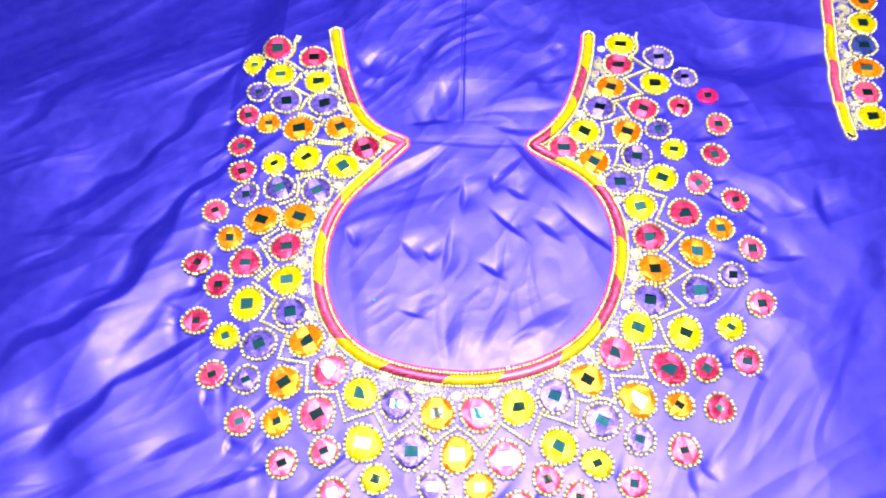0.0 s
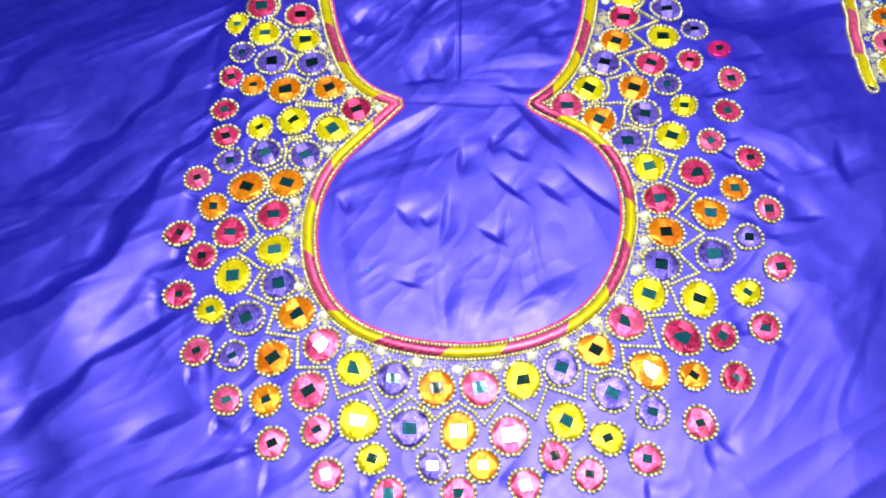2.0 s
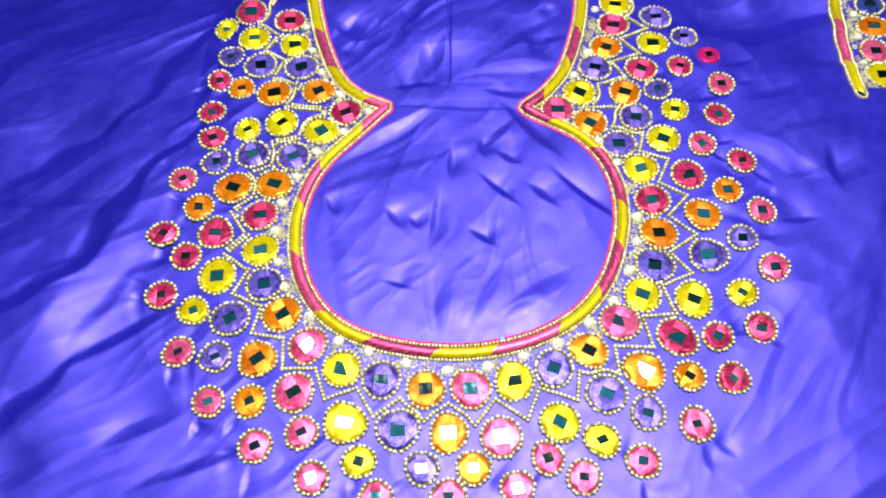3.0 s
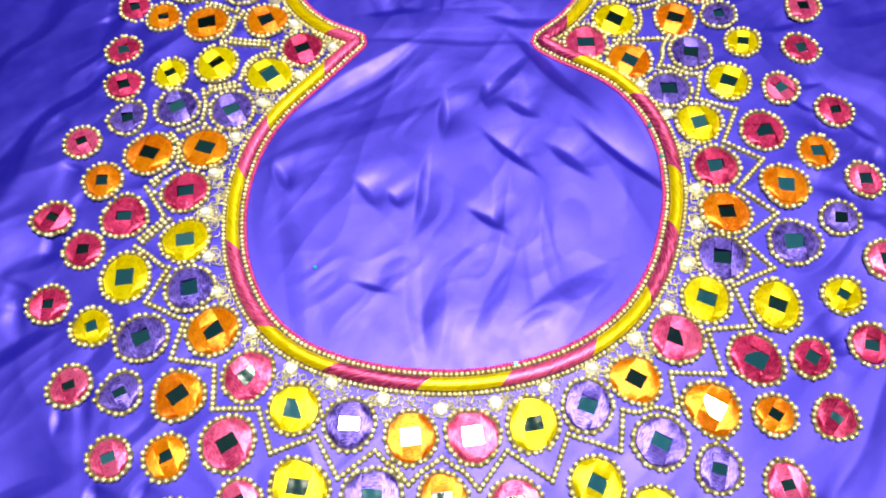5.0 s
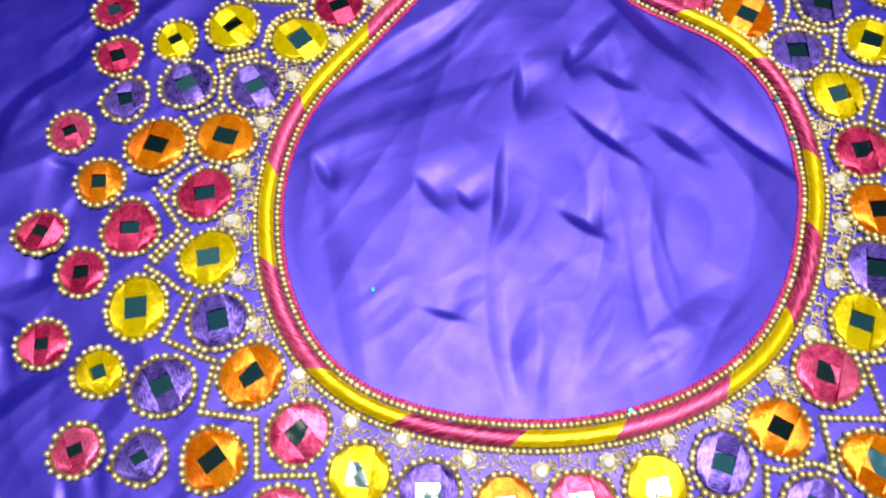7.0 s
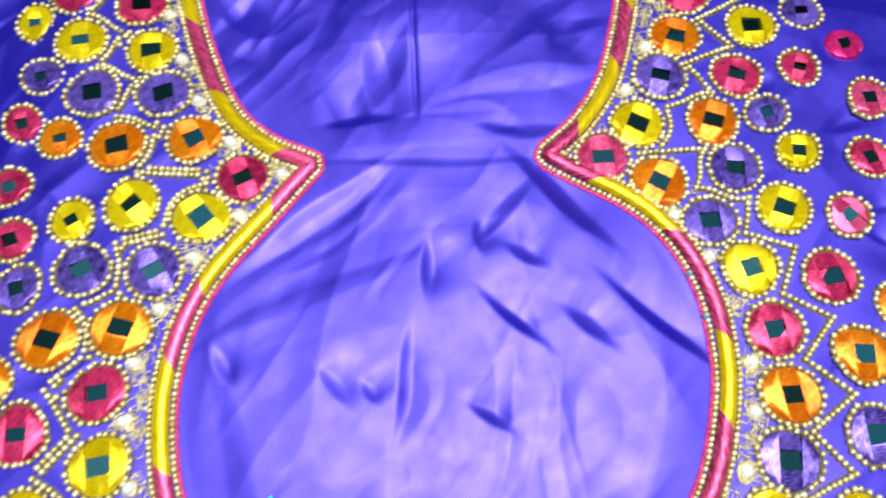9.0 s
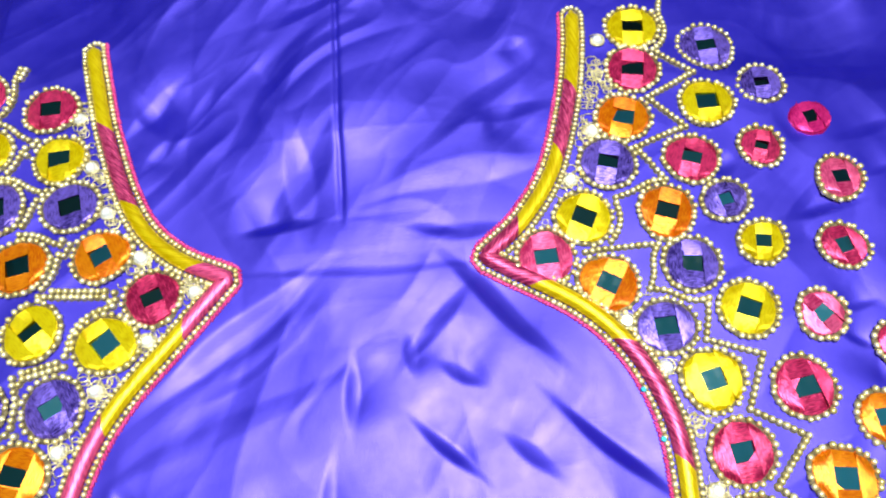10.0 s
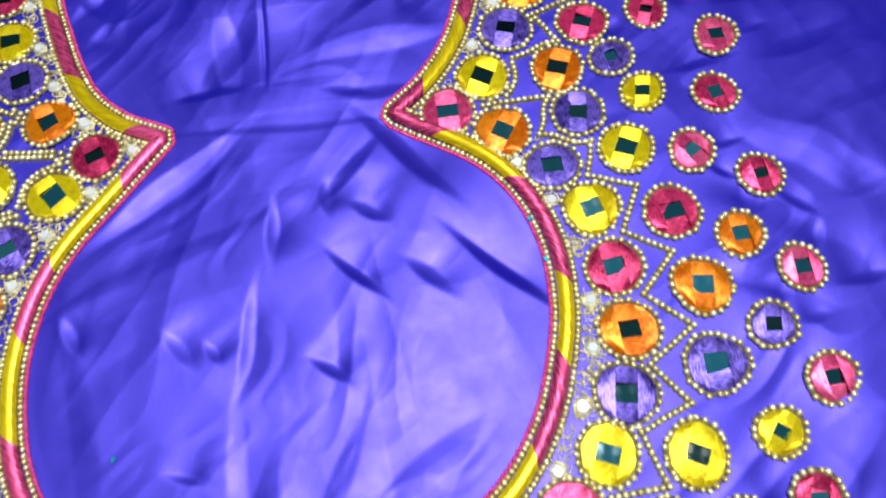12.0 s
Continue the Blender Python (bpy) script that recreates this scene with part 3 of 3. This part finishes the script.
def medallion(colour, x, y, turn, big, rng, beads=True):
    """A round field of thread with a square mirror in it and a ring of beads."""
    radius = (0.0077 if big else 0.0060) * rng.uniform(0.96, 1.05)
    p1, p2, e1, e2 = rng.uniform(0, 6.28), rng.uniform(0, 6.28), rng.uniform(0.0, 0.075), rng.uniform(0.0, 0.06)

    tip = math.atan2(y - HOLE[1], x - HOLE[0]) - radians(turn + 90) + rng.uniform(-0.6, 0.6)
    point = rng.uniform(0.0, 0.16 if not big else 0.08)

    def wobble(a):
        return 1 + e1 * math.cos(2 * a + p1) + e2 * math.cos(3 * a + p2) + 0.016 * math.sin(9 * a + p1) + 0.01 * math.sin(17 * a + p2) + point * max(0.0, math.cos(a - tip)) ** 10

    gx, gy = (0.6 * g for g in slope(x, y, 0.008))
    over = [(0.0, 0.0)] + [(r * math.cos(0.52 * k), r * math.sin(0.52 * k)) for r in (0.5 * radius, radius) for k in range(12)]
    base = max(rest(x + u, y + v) - gx * u - gy * v for u, v in over)
    flat_turn = radians(turn + 90)
    ring = [2 * math.pi * k / 40 for k in range(40)]
    verts, faces, uvs = [(0, 0, 0.0005)], [], [(0, 0)]
    for s, z in ((0.6, 0.0006), (1.02, 0.0003), (1.05, -0.0008)):
        for a in ring:
            r = radius * wobble(a) * s
            verts.append((r * math.cos(a), r * math.sin(a), z))
            uvs.append((r * math.cos(a), r * math.sin(a)))
    for k in range(40):
        faces.append((0, 1 + k, 1 + (k + 1) % 40))
        for row in (0, 1):
            a, b = 1 + 40 * row + k, 1 + 40 * row + (k + 1) % 40
            faces.append((a, a + 40, b + 40, b))
    size = "large" if big else "small"
    edge = "ringed with gold beads" if beads else "without beads"
    body = mesh_object("mirror_medallion", verts, faces, THREAD[colour], blouse, f"{size} {WORDS[colour]} thread medallion {edge} round a mirror", uvs=uvs)
    lean = Euler((math.atan(gy), -math.atan(gx), radians(turn + 90)))
    body.matrix_basis = Matrix.LocRotScale((x, y, base + 0.0003), lean, None)
    sy = radius * rng.uniform(0.38, 0.46) * (1.0 if big else 0.88)
    sx = sy * rng.uniform(0.66, 1.0)

    for k in range(2):
        first = petal((sx, sy), radius, wobble, True, THREAD[colour], body, rng.uniform(0.0009, 0.0018), rng.uniform(0.0003, 0.001), rng.uniform(-0.0008, 0.0008))
        second = petal((sx, sy), radius, wobble, False, THREAD[colour], body, rng.uniform(0.0009, 0.0017), rng.uniform(0.0003, 0.001), rng.uniform(-0.0005, 0.0005))
        for ob in (first, second):
            ob.rotation_euler = (0, 0, math.pi * k)
    bm = bmesh.new()
    box_mesh(bm, -sx * 1.02, -sy * 1.02, 0.0002, sx * 1.02, sy * 1.02, 0.00085)
    mirror = part("mirror", bm, MIRROR, body, "small square mirror")
    mirror.rotation_euler = (radians(rng.gauss(0, 3.6)), radians(rng.gauss(0, 3.6)), 0)
    for mx, my, east, north in ASKEW:
        if math.hypot(mx - x, my - y) < 0.004:
            facing = lean.to_matrix().inverted() @ Vector((east, north, 1))
            mirror.rotation_euler = Vector((0, 0, 1)).rotation_difference(facing).to_euler()
    if beads:
        count = round(2 * math.pi * (radius + 0.0012) / 0.0023)
        # A dark strip under the ring stands in for the beads' shade.
        strip_v, strip_f = [], []
        for k in range(48):
            a = 2 * math.pi * k / 48
            for s, z in ((0.0002, 0.0), (0.0011, 0.0002), (0.0018, -0.0004)):
                r = radius * wobble(a) + s
                strip_v.append((r * math.cos(a), r * math.sin(a), z))
            for q in (0, 1):
                i, j = 3 * k + q, 3 * ((k + 1) % 48) + q
                strip_f.append((i, i + 1, j + 1, j))
        mesh_object("couching_thread", strip_v, strip_f, BEAD_SHADE, body, "dark olive strip for the shade under the beads")
        for k in range(count):
            a = 2 * math.pi * (k + rng.uniform(-0.2, 0.2)) / count
            r = (radius * wobble(a) + 0.0012) + rng.uniform(-0.0002, 0.00025)
            bead = new("bead", BEAD_DATA)
            bead.parent = body
            u, v = r * math.cos(a + flat_turn), r * math.sin(a + flat_turn)
            bead.location = (r * math.cos(a), r * math.sin(a), 0.0007 + 0.6 * (rest(x + u, y + v) - gx * u - gy * v - base))
            bead.scale = (rng.uniform(0.88, 1.12),) * 3
    return radius


# mirrors tilted to catch or lose the lamp's glare: x, y and how far they face east and north
ASKEW = [
    (-0.0139, 0.0873, 0.085, 0.0), (0.0057, 0.0825, 0.03, 0.01), (0.0265, 0.0823, -0.03, 0.01), (0.0458, 0.0841, -0.13, 0.02),
    (-0.0483, 0.1082, 0.14, -0.09), (-0.0303, 0.0696, 0.1, -0.04), (0.0153, 0.0611, 0.004, -0.026), (0.1060, 0.0869, -0.2, -0.06),
    (-0.0442, 0.0467, 0.134, 0.006), (-0.0314, 0.0945, 0.19, 0.1), (-0.0074, 0.0658, 0.0, 0.12), (-0.0612, 0.1227, -0.1, 0.1),
]
BEAD_DATA = bpy.data.meshes.new("bead")
BEAD_DATA.from_pydata([tuple(p) for p in BALL_V * (0.00094, 0.00094, 0.00088)], [], [tuple(map(int, f)) for f in BALL_F])
BEAD_DATA.materials.append(BEAD)
BEAD_DATA.polygons.foreach_set("use_smooth", [True] * len(BEAD_DATA.polygons))
work = random.Random(11)
for row, big in ((INNER_LEFT, 1), (INNER_BOTTOM, 1), (INNER_RIGHT, 1), (OUTER_LEFT, 1), (OUTER_BOTTOM, 1), (OUTER_RIGHT, 1), (RIM_LEFT, 0), (RIM_BOTTOM, 0), (RIM_RIGHT, 0), (SLEEVE, 1)):
    for colour, x, y, turn in row:
        medallion(colour, x, y, turn, big, work, beads=colour != "magenta")


# ---- the cord along the neckline ----
NECK = [
    (-0.0560, 0.3407), (-0.0536, 0.3246), (-0.0482, 0.2979), (-0.0389, 0.2711), (-0.0270, 0.2569),
    (-0.0112, 0.2475), (-0.0268, 0.2308), (-0.0424, 0.2140), (-0.0514, 0.1990), (-0.0565, 0.1815),
    (-0.0575, 0.1645), (-0.0549, 0.1463), (-0.0476, 0.1294), (-0.0364, 0.1167), (-0.0215, 0.1081),
    (-0.0007, 0.1019), (0.0240, 0.0993), (0.0475, 0.1017), (0.0676, 0.1083), (0.0843, 0.1194),
    (0.0974, 0.1357), (0.1057, 0.1546), (0.1097, 0.1712), (0.1099, 0.1905), (0.1039, 0.2092),
    (0.0917, 0.2251), (0.0669, 0.2439), (0.0805, 0.2546), (0.0922, 0.2699), (0.1018, 0.2935),
    (0.1077, 0.3147), (0.1104, 0.3303),
]
SLEEVE_EDGE = [(0.2850, 0.4040), (0.2805, 0.3770), (0.2760, 0.3500), (0.2730, 0.3320), (0.2700, 0.3140), (0.2640, 0.2930), (0.2630, 0.2780), (0.2590, 0.2590), (0.2590, 0.2440)]


def smooth_line(points, step=0.0008):
    """A Catmull-Rom line through points, at even steps: places and arc lengths."""
    p = [np.array(q) for q in points]
    p = [2 * p[0] - p[1]] + p + [2 * p[-1] - p[-2]]
    fine = []
    for a, b, c, d in zip(p, p[1:], p[2:], p[3:]):
        for k in range(24):
            t = k / 24
            fine.append(0.5 * (2 * b + (c - a) * t + (2 * a - 5 * b + 4 * c - d) * t**2 + (3 * b - a - 3 * c + d) * t**3))
    fine.append(p[-2])
    fine = np.array(fine)
    far = np.r_[0, np.cumsum(np.hypot(*np.diff(fine, axis=0).T))]
    s = np.arange(0, far[-1], step)
    return np.stack([np.interp(s, far, fine[:, 0]), np.interp(s, far, fine[:, 1])], 1), s


def line_frame(line):
    d = np.gradient(line, axis=0)
    d /= np.hypot(d[:, 0], d[:, 1])[:, None]
    return d, np.stack([-d[:, 1], d[:, 0]], 1)


def cord_piece(line, lengths, start, end, material, parent, label):
    """A plump satin cord from start to end along a line, its joints slanting."""
    _, left = line_frame(line)
    verts, faces, uvs = [], [], []
    count = max(4, int((end - start) / 0.0011))
    ring = 12
    for i in range(count + 1):
        s0 = start + (end - start) * i / count
        for k in range(ring):
            a = math.pi * 1.25 * k / (ring - 1) - math.pi * 0.125
            side = 0.0024 * math.cos(a)
            s = min(max(s0 + 1.1 * side, 0), lengths[-1])
            x, y = (np.interp(s, lengths, line[:, 0]), np.interp(s, lengths, line[:, 1]))
            nx, ny = (np.interp(s, lengths, left[:, 0]), np.interp(s, lengths, left[:, 1]))
            taper = min(1.0, 0.35 + min(s, lengths[-1] - s) / 0.004)
            px, py = x + nx * side * taper, y + ny * side * taper
            verts.append((px, py, rest(x, y) + 0.0008 + 0.0019 * math.sin(a) * taper))
            uvs.append((s + 2.2 * side, 0.6 * side - 0.3 * s))
    for i in range(count):
        for k in range(ring - 1):
            q = i * ring + k
            faces.append((q, q + 1, q + ring + 1, q + ring))
    return mesh_object("cord_segment", verts, faces, material, parent, label, uvs=uvs)


def shade_under_beads(spots, radius, parent):
    """Dark discs that stand in for the shade under a string of beads."""
    verts, faces = [], []
    for x, y, z in spots:
        k = len(verts)
        low = rest(x, y)
        verts += [(x + radius * math.cos(a * math.pi / 4), y + radius * math.sin(a * math.pi / 4), low + 0.00008) for a in range(8)]
        verts.append((x, y, low + 0.0006))
        faces += [(k + a, k + (a + 1) % 8, k + 8) for a in range(8)]
    tagged(mesh_object("couching_thread", verts, faces, BEAD_SHADE, parent, "dark olive discs for the shade under a bead string"), kind="stuff")


def stitch_mesh(spots, radius, side, rng):
    """Small slanting loops of thread, one over the next."""
    vs, fs = [], []
    for k, c in enumerate(spots):
        q = spots[min(k + 1, len(spots) - 1)] if k + 1 < len(spots) else c
        a = math.atan2(q[1] - c[1], q[0] - c[0]) + 0.65 + rng.uniform(-0.2, 0.2)
        turn = np.array([[math.cos(a), -math.sin(a), 0], [math.sin(a), math.cos(a), 0], [0, 0, 1]])
        vs.append((BALL_V * (radius * 1.5, radius * 0.62, radius * 0.75)) @ turn.T + np.array(c))
        fs.append(BALL_F + k * len(BALL_V))
    return np.concatenate(vs), [tuple(map(int, f)) for f in np.concatenate(fs)]


def beads_along(name, line, lengths, offset, radius, pitch, material, parent, label, rng, lift=0.0006, squash=0.9):
    _, left = line_frame(line)
    side = line + left * offset
    far = np.r_[0, np.cumsum(np.hypot(*np.diff(side, axis=0).T))]
    spots = []
    for s in np.arange(0.0, far[-1], pitch):
        s += rng.uniform(-0.1, 0.1) * pitch
        x, y = np.interp(s, far, side[:, 0]), np.interp(s, far, side[:, 1])
        spots.append((x, y, rest(x, y) + lift))
    if name == "chain_stitch":
        v, f = stitch_mesh(spots, radius, side, rng)
        return tagged(mesh_object(name, v, f, material, parent, label, uvs=v[:, :2]), kind="stuff")
    if material is BEAD:
        shade_under_beads(spots, radius * 1.45, parent)
    v, f = bead_mesh(spots, radius, squash, rng)
    return tagged(mesh_object(name, v, f, material, parent, label), kind="stuff")


sharp = []
for k, q in enumerate(NECK):
    if k in (5, 26):
        before, after = NECK[k - 1], NECK[k + 1]
        sharp += [(q[0] + 0.14 * (before[0] - q[0]), q[1] + 0.14 * (before[1] - q[1])), q, (q[0] + 0.14 * (after[0] - q[0]), q[1] + 0.14 * (after[1] - q[1]))]
    else:
        sharp.append(q)
neck_line, neck_far = smooth_line(sharp)
JOINTS = [0.0542, 0.1025, 0.1537, 0.2002, 0.2525, 0.2909, 0.3393, 0.3953, 0.4386, 0.489, 0.5323, 0.583, 0.6273, 0.6724, 0.7117, 0.7686, 0.8148, 0.8663, 0.9114, 0.9505]
bounds = [0.0] + [j * neck_far[-1] for j in JOINTS] + [neck_far[-1]]
for k, (a, b) in enumerate(zip(bounds, bounds[1:])):
    tone = ("yellow", "rose")[k % 2]
    cord_piece(neck_line, neck_far, a, b, THREAD["cord_" + tone], blouse, f"plump {'golden yellow' if tone == 'yellow' else 'rose pink'} satin cord along the neckline")
beads_along("bead_string", neck_line, neck_far, 0.0034, 0.00084, 0.00178, BEAD, blouse, "string of gold beads along the cord", work)
beads_along("bead_string", neck_line, neck_far, -0.0034, 0.00084, 0.00178, BEAD, blouse, "string of gold beads along the cord", work)
beads_along("chain_stitch", neck_line, neck_far, 0.0046, 0.00075, 0.0012, THREAD["edging"], blouse, "pink chain stitch edging the neck opening", work, 0.0002, 0.7)
sleeve_line, sleeve_far = smooth_line(SLEEVE_EDGE)


def end_beads(tip, before, parent, label):
    """Beads that close the two strings round the end of a cord."""
    way = math.atan2(tip[1] - before[1], tip[0] - before[0])
    arc = [(tip[0] + 0.0032 * math.cos(way + a) - 0.0012 * math.cos(way), tip[1] + 0.0032 * math.sin(way + a) - 0.0012 * math.sin(way)) for a in np.linspace(-1.2, 1.2, 7)]
    line, far = smooth_line(arc)
    beads_along("bead_string", line, far, 0.0, 0.00084, 0.00178, BEAD, parent, label, work)


end_beads(neck_line[0], neck_line[4], blouse, "gold beads round the cord's end")
end_beads(neck_line[-1], neck_line[-5], blouse, "gold beads round the cord's end")
end_beads(sleeve_line[-1], sleeve_line[-5], blouse, "gold beads round the cord's end")
for a, b, tone in ((0, 0.41, "rose"), (0.41, 0.6, "yellow"), (0.6, 0.83, "rose"), (0.83, 1.0, "yellow")):
    cord_piece(sleeve_line, sleeve_far, a * sleeve_far[-1], b * sleeve_far[-1], THREAD["cord_" + tone], blouse, "satin cord along the sleeve border")
for off in (0.0033, -0.0033):
    beads_along("bead_string", sleeve_line, sleeve_far, off, 0.00084, 0.00178, BEAD, blouse, "string of gold beads along the sleeve border", work)


# ---- the bead zigzag between the two rows of large medallions ----
ALL_SPOTS = [(x, y, 0.0112) for row in (INNER_LEFT, INNER_BOTTOM, INNER_RIGHT, OUTER_LEFT, OUTER_BOTTOM, OUTER_RIGHT) for _, x, y, _ in row]
ALL_SPOTS += [(x, y, 0.0092) for row in (RIM_LEFT, RIM_BOTTOM, RIM_RIGHT) for _, x, y, _ in row]


def evened(path, pitch):
    """Places at an even pitch along a line of points."""
    path = np.array(path)
    far = np.r_[0, np.cumsum(np.hypot(*np.diff(path, axis=0).T))]
    at = np.linspace(0, far[-1], max(2, round(far[-1] / pitch)), endpoint=False)
    return np.stack([np.interp(at, far, path[:, 0]), np.interp(at, far, path[:, 1])], 1)


def eased(path, rounds=14):
    """Pushes a line clear of the bead rings, keeping it smooth and its ends where they are."""
    path = np.array(path)
    for _ in range(rounds):
        for cx, cy, clear in ALL_SPOTS:
            d = path - (cx, cy)
            far = np.hypot(d[:, 0], d[:, 1])
            near = far < clear
            path[near] += d[near] * ((clear - far[near]) / np.maximum(far[near], 1e-5))[:, None] * 0.6
        path[1:-1] = 0.5 * path[1:-1] + 0.25 * (path[:-2] + path[2:])
    return path


def zigzag(inner, outer, laid, parent):
    """A bead string that runs in between the medallions of one row and out between those of the next."""
    near = np.array([(x, y) for _, x, y, _ in inner])
    wide = np.array([(x, y) for _, x, y, _ in outer])
    fine = np.concatenate([near[k] + (near[k + 1] - near[k]) * np.linspace(0, 1, 40, endpoint=False)[:, None] for k in range(len(near) - 1)])
    turns = []
    for points, shift, sign in ((near, 0.0066, 1), (wide, 0.0042, -1)):
        for p, q in zip(points, points[1:]):
            d = (q - p) / np.hypot(*(q - p))
            if np.hypot(*(q - p)) > 0.03:
                continue
            c = (p + q) / 2 + sign * shift * np.array((d[1], -d[0]))
            turns.append((int(np.argmin(np.hypot(fine[:, 0] - c[0], fine[:, 1] - c[1]))), tuple(c)))
    corners = [np.array(c) for c in [(-0.0795, 0.3345)] + [c for _, c in sorted(turns)] + [(0.1425, 0.3325)]]
    spots = []
    for a, b in zip(corners, corners[1:]):
        leg = np.linspace(a, b, 24)
        d = (b - a) / np.hypot(*(b - a))
        across = np.array((-d[1], d[0]))
        twin = (a[0] + b[0]) / 2 < 0.027 and (a[1] + b[1]) / 2 > 0.15
        for side in ((-0.00095, 0.00095) if twin else (0.0,)):
            for x, y in evened(eased(leg + across * side), 0.00196):
                if all((x - p[0]) ** 2 + (y - p[1]) ** 2 > 0.00165 ** 2 for p in laid) and all(math.hypot(x - cx, y - cy) > clear - 0.0011 for cx, cy, clear in ALL_SPOTS):
                    laid.append((x, y))
                    spots.append((x, y, rest(x, y) + 0.0009))
    shade_under_beads(spots, 0.00128, parent)
    v, f = bead_mesh(spots, 0.00096, 0.92, work)
    tagged(mesh_object("bead_zigzag", v, f, BEAD, parent, "zigzag string of pale gold beads between medallions"), kind="stuff")


laid_beads = []
zigzag(INNER_LEFT + INNER_BOTTOM + INNER_RIGHT, OUTER_LEFT + OUTER_BOTTOM + OUTER_RIGHT, laid_beads, blouse)

# ---- crystals and curled gold wire beside the cord ----
GEMS = [
    (-0.0377, 0.2585), (-0.0210, 0.2449), (-0.0346, 0.2314), (-0.0491, 0.2187), (-0.0587, 0.2028),
    (-0.0659, 0.1869), (-0.0680, 0.1700), (-0.0656, 0.1514), (-0.0615, 0.1377), (-0.0479, 0.1219),
    (-0.0339, 0.1079), (-0.0204, 0.1023), (-0.0031, 0.0956), (0.0162, 0.0911), (0.0345, 0.0923),
    (0.0515, 0.0964), (0.0680, 0.1024), (0.0838, 0.1116), (0.0969, 0.1223), (0.1075, 0.1385),
    (0.1140, 0.1545), (0.1167, 0.1689), (0.1120, 0.2031), (0.1040, 0.2178), (-0.0370, 0.2577),
    (0.1071, 0.2812), (0.1073, 0.2817), (0.1166, 0.3168), (0.0969, 0.2651), (-0.0483, 0.2750),
    (-0.0544, 0.2923), (-0.0589, 0.3114),
]


def crystal_mesh():
    bm = bmesh.new()
    bmesh.ops.create_cone(bm, cap_ends=True, segments=8, radius1=0.0023, radius2=0.0014, depth=0.0014)
    me = bpy.data.meshes.new("crystal")
    bm.to_mesh(me)
    bm.free()
    me.materials.append(CRYSTAL)
    return me


def wire_loops(spots, name, parent, label):
    """Curled wire: open loops given as (x, y, radius, start, sweep)."""
    verts, faces = [], []
    for x, y, r, start, sweep in spots:
        z = rest(x, y) + 0.0005
        n = max(5, int(sweep / 0.5))
        first = len(verts)
        for i in range(n + 1):
            a = start + sweep * i / n
            rr = r * (0.75 + 0.25 * i / n)
            c = np.array((x + rr * math.cos(a), y + rr * math.sin(a), z + 0.0003 * math.sin(3 * a)))
            for k in range(4):
                b = math.pi / 2 * k
                verts.append(c + 0.0002 * np.array((math.cos(a) * math.cos(b), math.sin(a) * math.cos(b), math.sin(b))))
        for i in range(n):
            for k in range(4):
                p, q = first + 4 * i + k, first + 4 * i + (k + 1) % 4
                faces.append((p, q, q + 4, p + 4))
    return tagged(mesh_object(name, verts, faces, ZARI, parent, label), kind="stuff")


GEMS += [(0.2850, 0.3330), (0.2800, 0.3150), (0.2740, 0.2930), (0.2710, 0.2720)]
gem_data = crystal_mesh()
loops = []
for x, y in GEMS:
    gem = new("crystal", gem_data)
    gem.parent = blouse
    tagged(gem, "small round white crystal")
    gem.matrix_basis = pose(x, y, rest(x, y) + 0.0008, work.uniform(-8, 8), work.uniform(-8, 8), work.uniform(0, 45))
    loops += [(x, y, 0.0029, work.uniform(0, 6), 6.2), (x, y, 0.0024, work.uniform(0, 6), 5.5)]
_, neck_left = line_frame(neck_line)
taken = np.array([(x, y) for row in (INNER_LEFT, INNER_BOTTOM, INNER_RIGHT) for _, x, y, _ in row])
tries = 0
while tries < 2600:
    tries += 1
    k = work.randrange(int(0.03 * len(neck_line)), int(0.97 * len(neck_line)))
    x, y = neck_line[k] - neck_left[k] * work.uniform(0.005, 0.016)
    if np.hypot(taken[:, 0] - x, taken[:, 1] - y).min() < 0.0105 or np.hypot(neck_line[:, 0] - x, neck_line[:, 1] - y).min() < 0.0048:
        continue
    loops.append((x, y, work.uniform(0.001, 0.0023), work.uniform(0, 6.28), work.uniform(3.5, 6.5)))
_, sleeve_left = line_frame(sleeve_line)
sleeve_taken = np.array([(x, y) for _, x, y, _ in SLEEVE])
for _ in range(900):
    k = work.randrange(4, len(sleeve_line) - 8)
    x, y = sleeve_line[k] + sleeve_left[k] * work.uniform(0.005, 0.018)
    if np.hypot(sleeve_taken[:, 0] - x, sleeve_taken[:, 1] - y).min() > 0.0105:
        loops.append((x, y, work.uniform(0.0008, 0.0017), work.uniform(0, 6.28), work.uniform(3, 6)))
# Teal flecks: a speck on the cloth, and crystal glints coloured in along the cord.
SPECK_GLINT = shader("teal_speck_glint", (0.01, 0.3, 0.45), 0.3, 0.5)[0]
for x, y, by_cord in ((-0.0264, 0.1449, False), (0.108, 0.199, True), (0.111, 0.184, True), (0.043, 0.101, True)):
    if by_cord:
        k = int(np.hypot(neck_line[:, 0] - x, neck_line[:, 1] - y).argmin())
        x, y = neck_line[k] + neck_left[k] * 0.0042
    flake = bmesh.new()
    bmesh.ops.create_cone(flake, cap_ends=True, segments=6, radius1=0.0009, radius2=0.0007, depth=0.0003)
    fleck = part("speck_glint", flake, SPECK_GLINT, blouse, "tiny teal fleck")
    fleck.location = (x, y, rest(x, y) + (0.0014 if by_cord else 0.0003))
wire_loops(loops, "zari_wire", blouse, "fine curled gold wire filling along the cord")
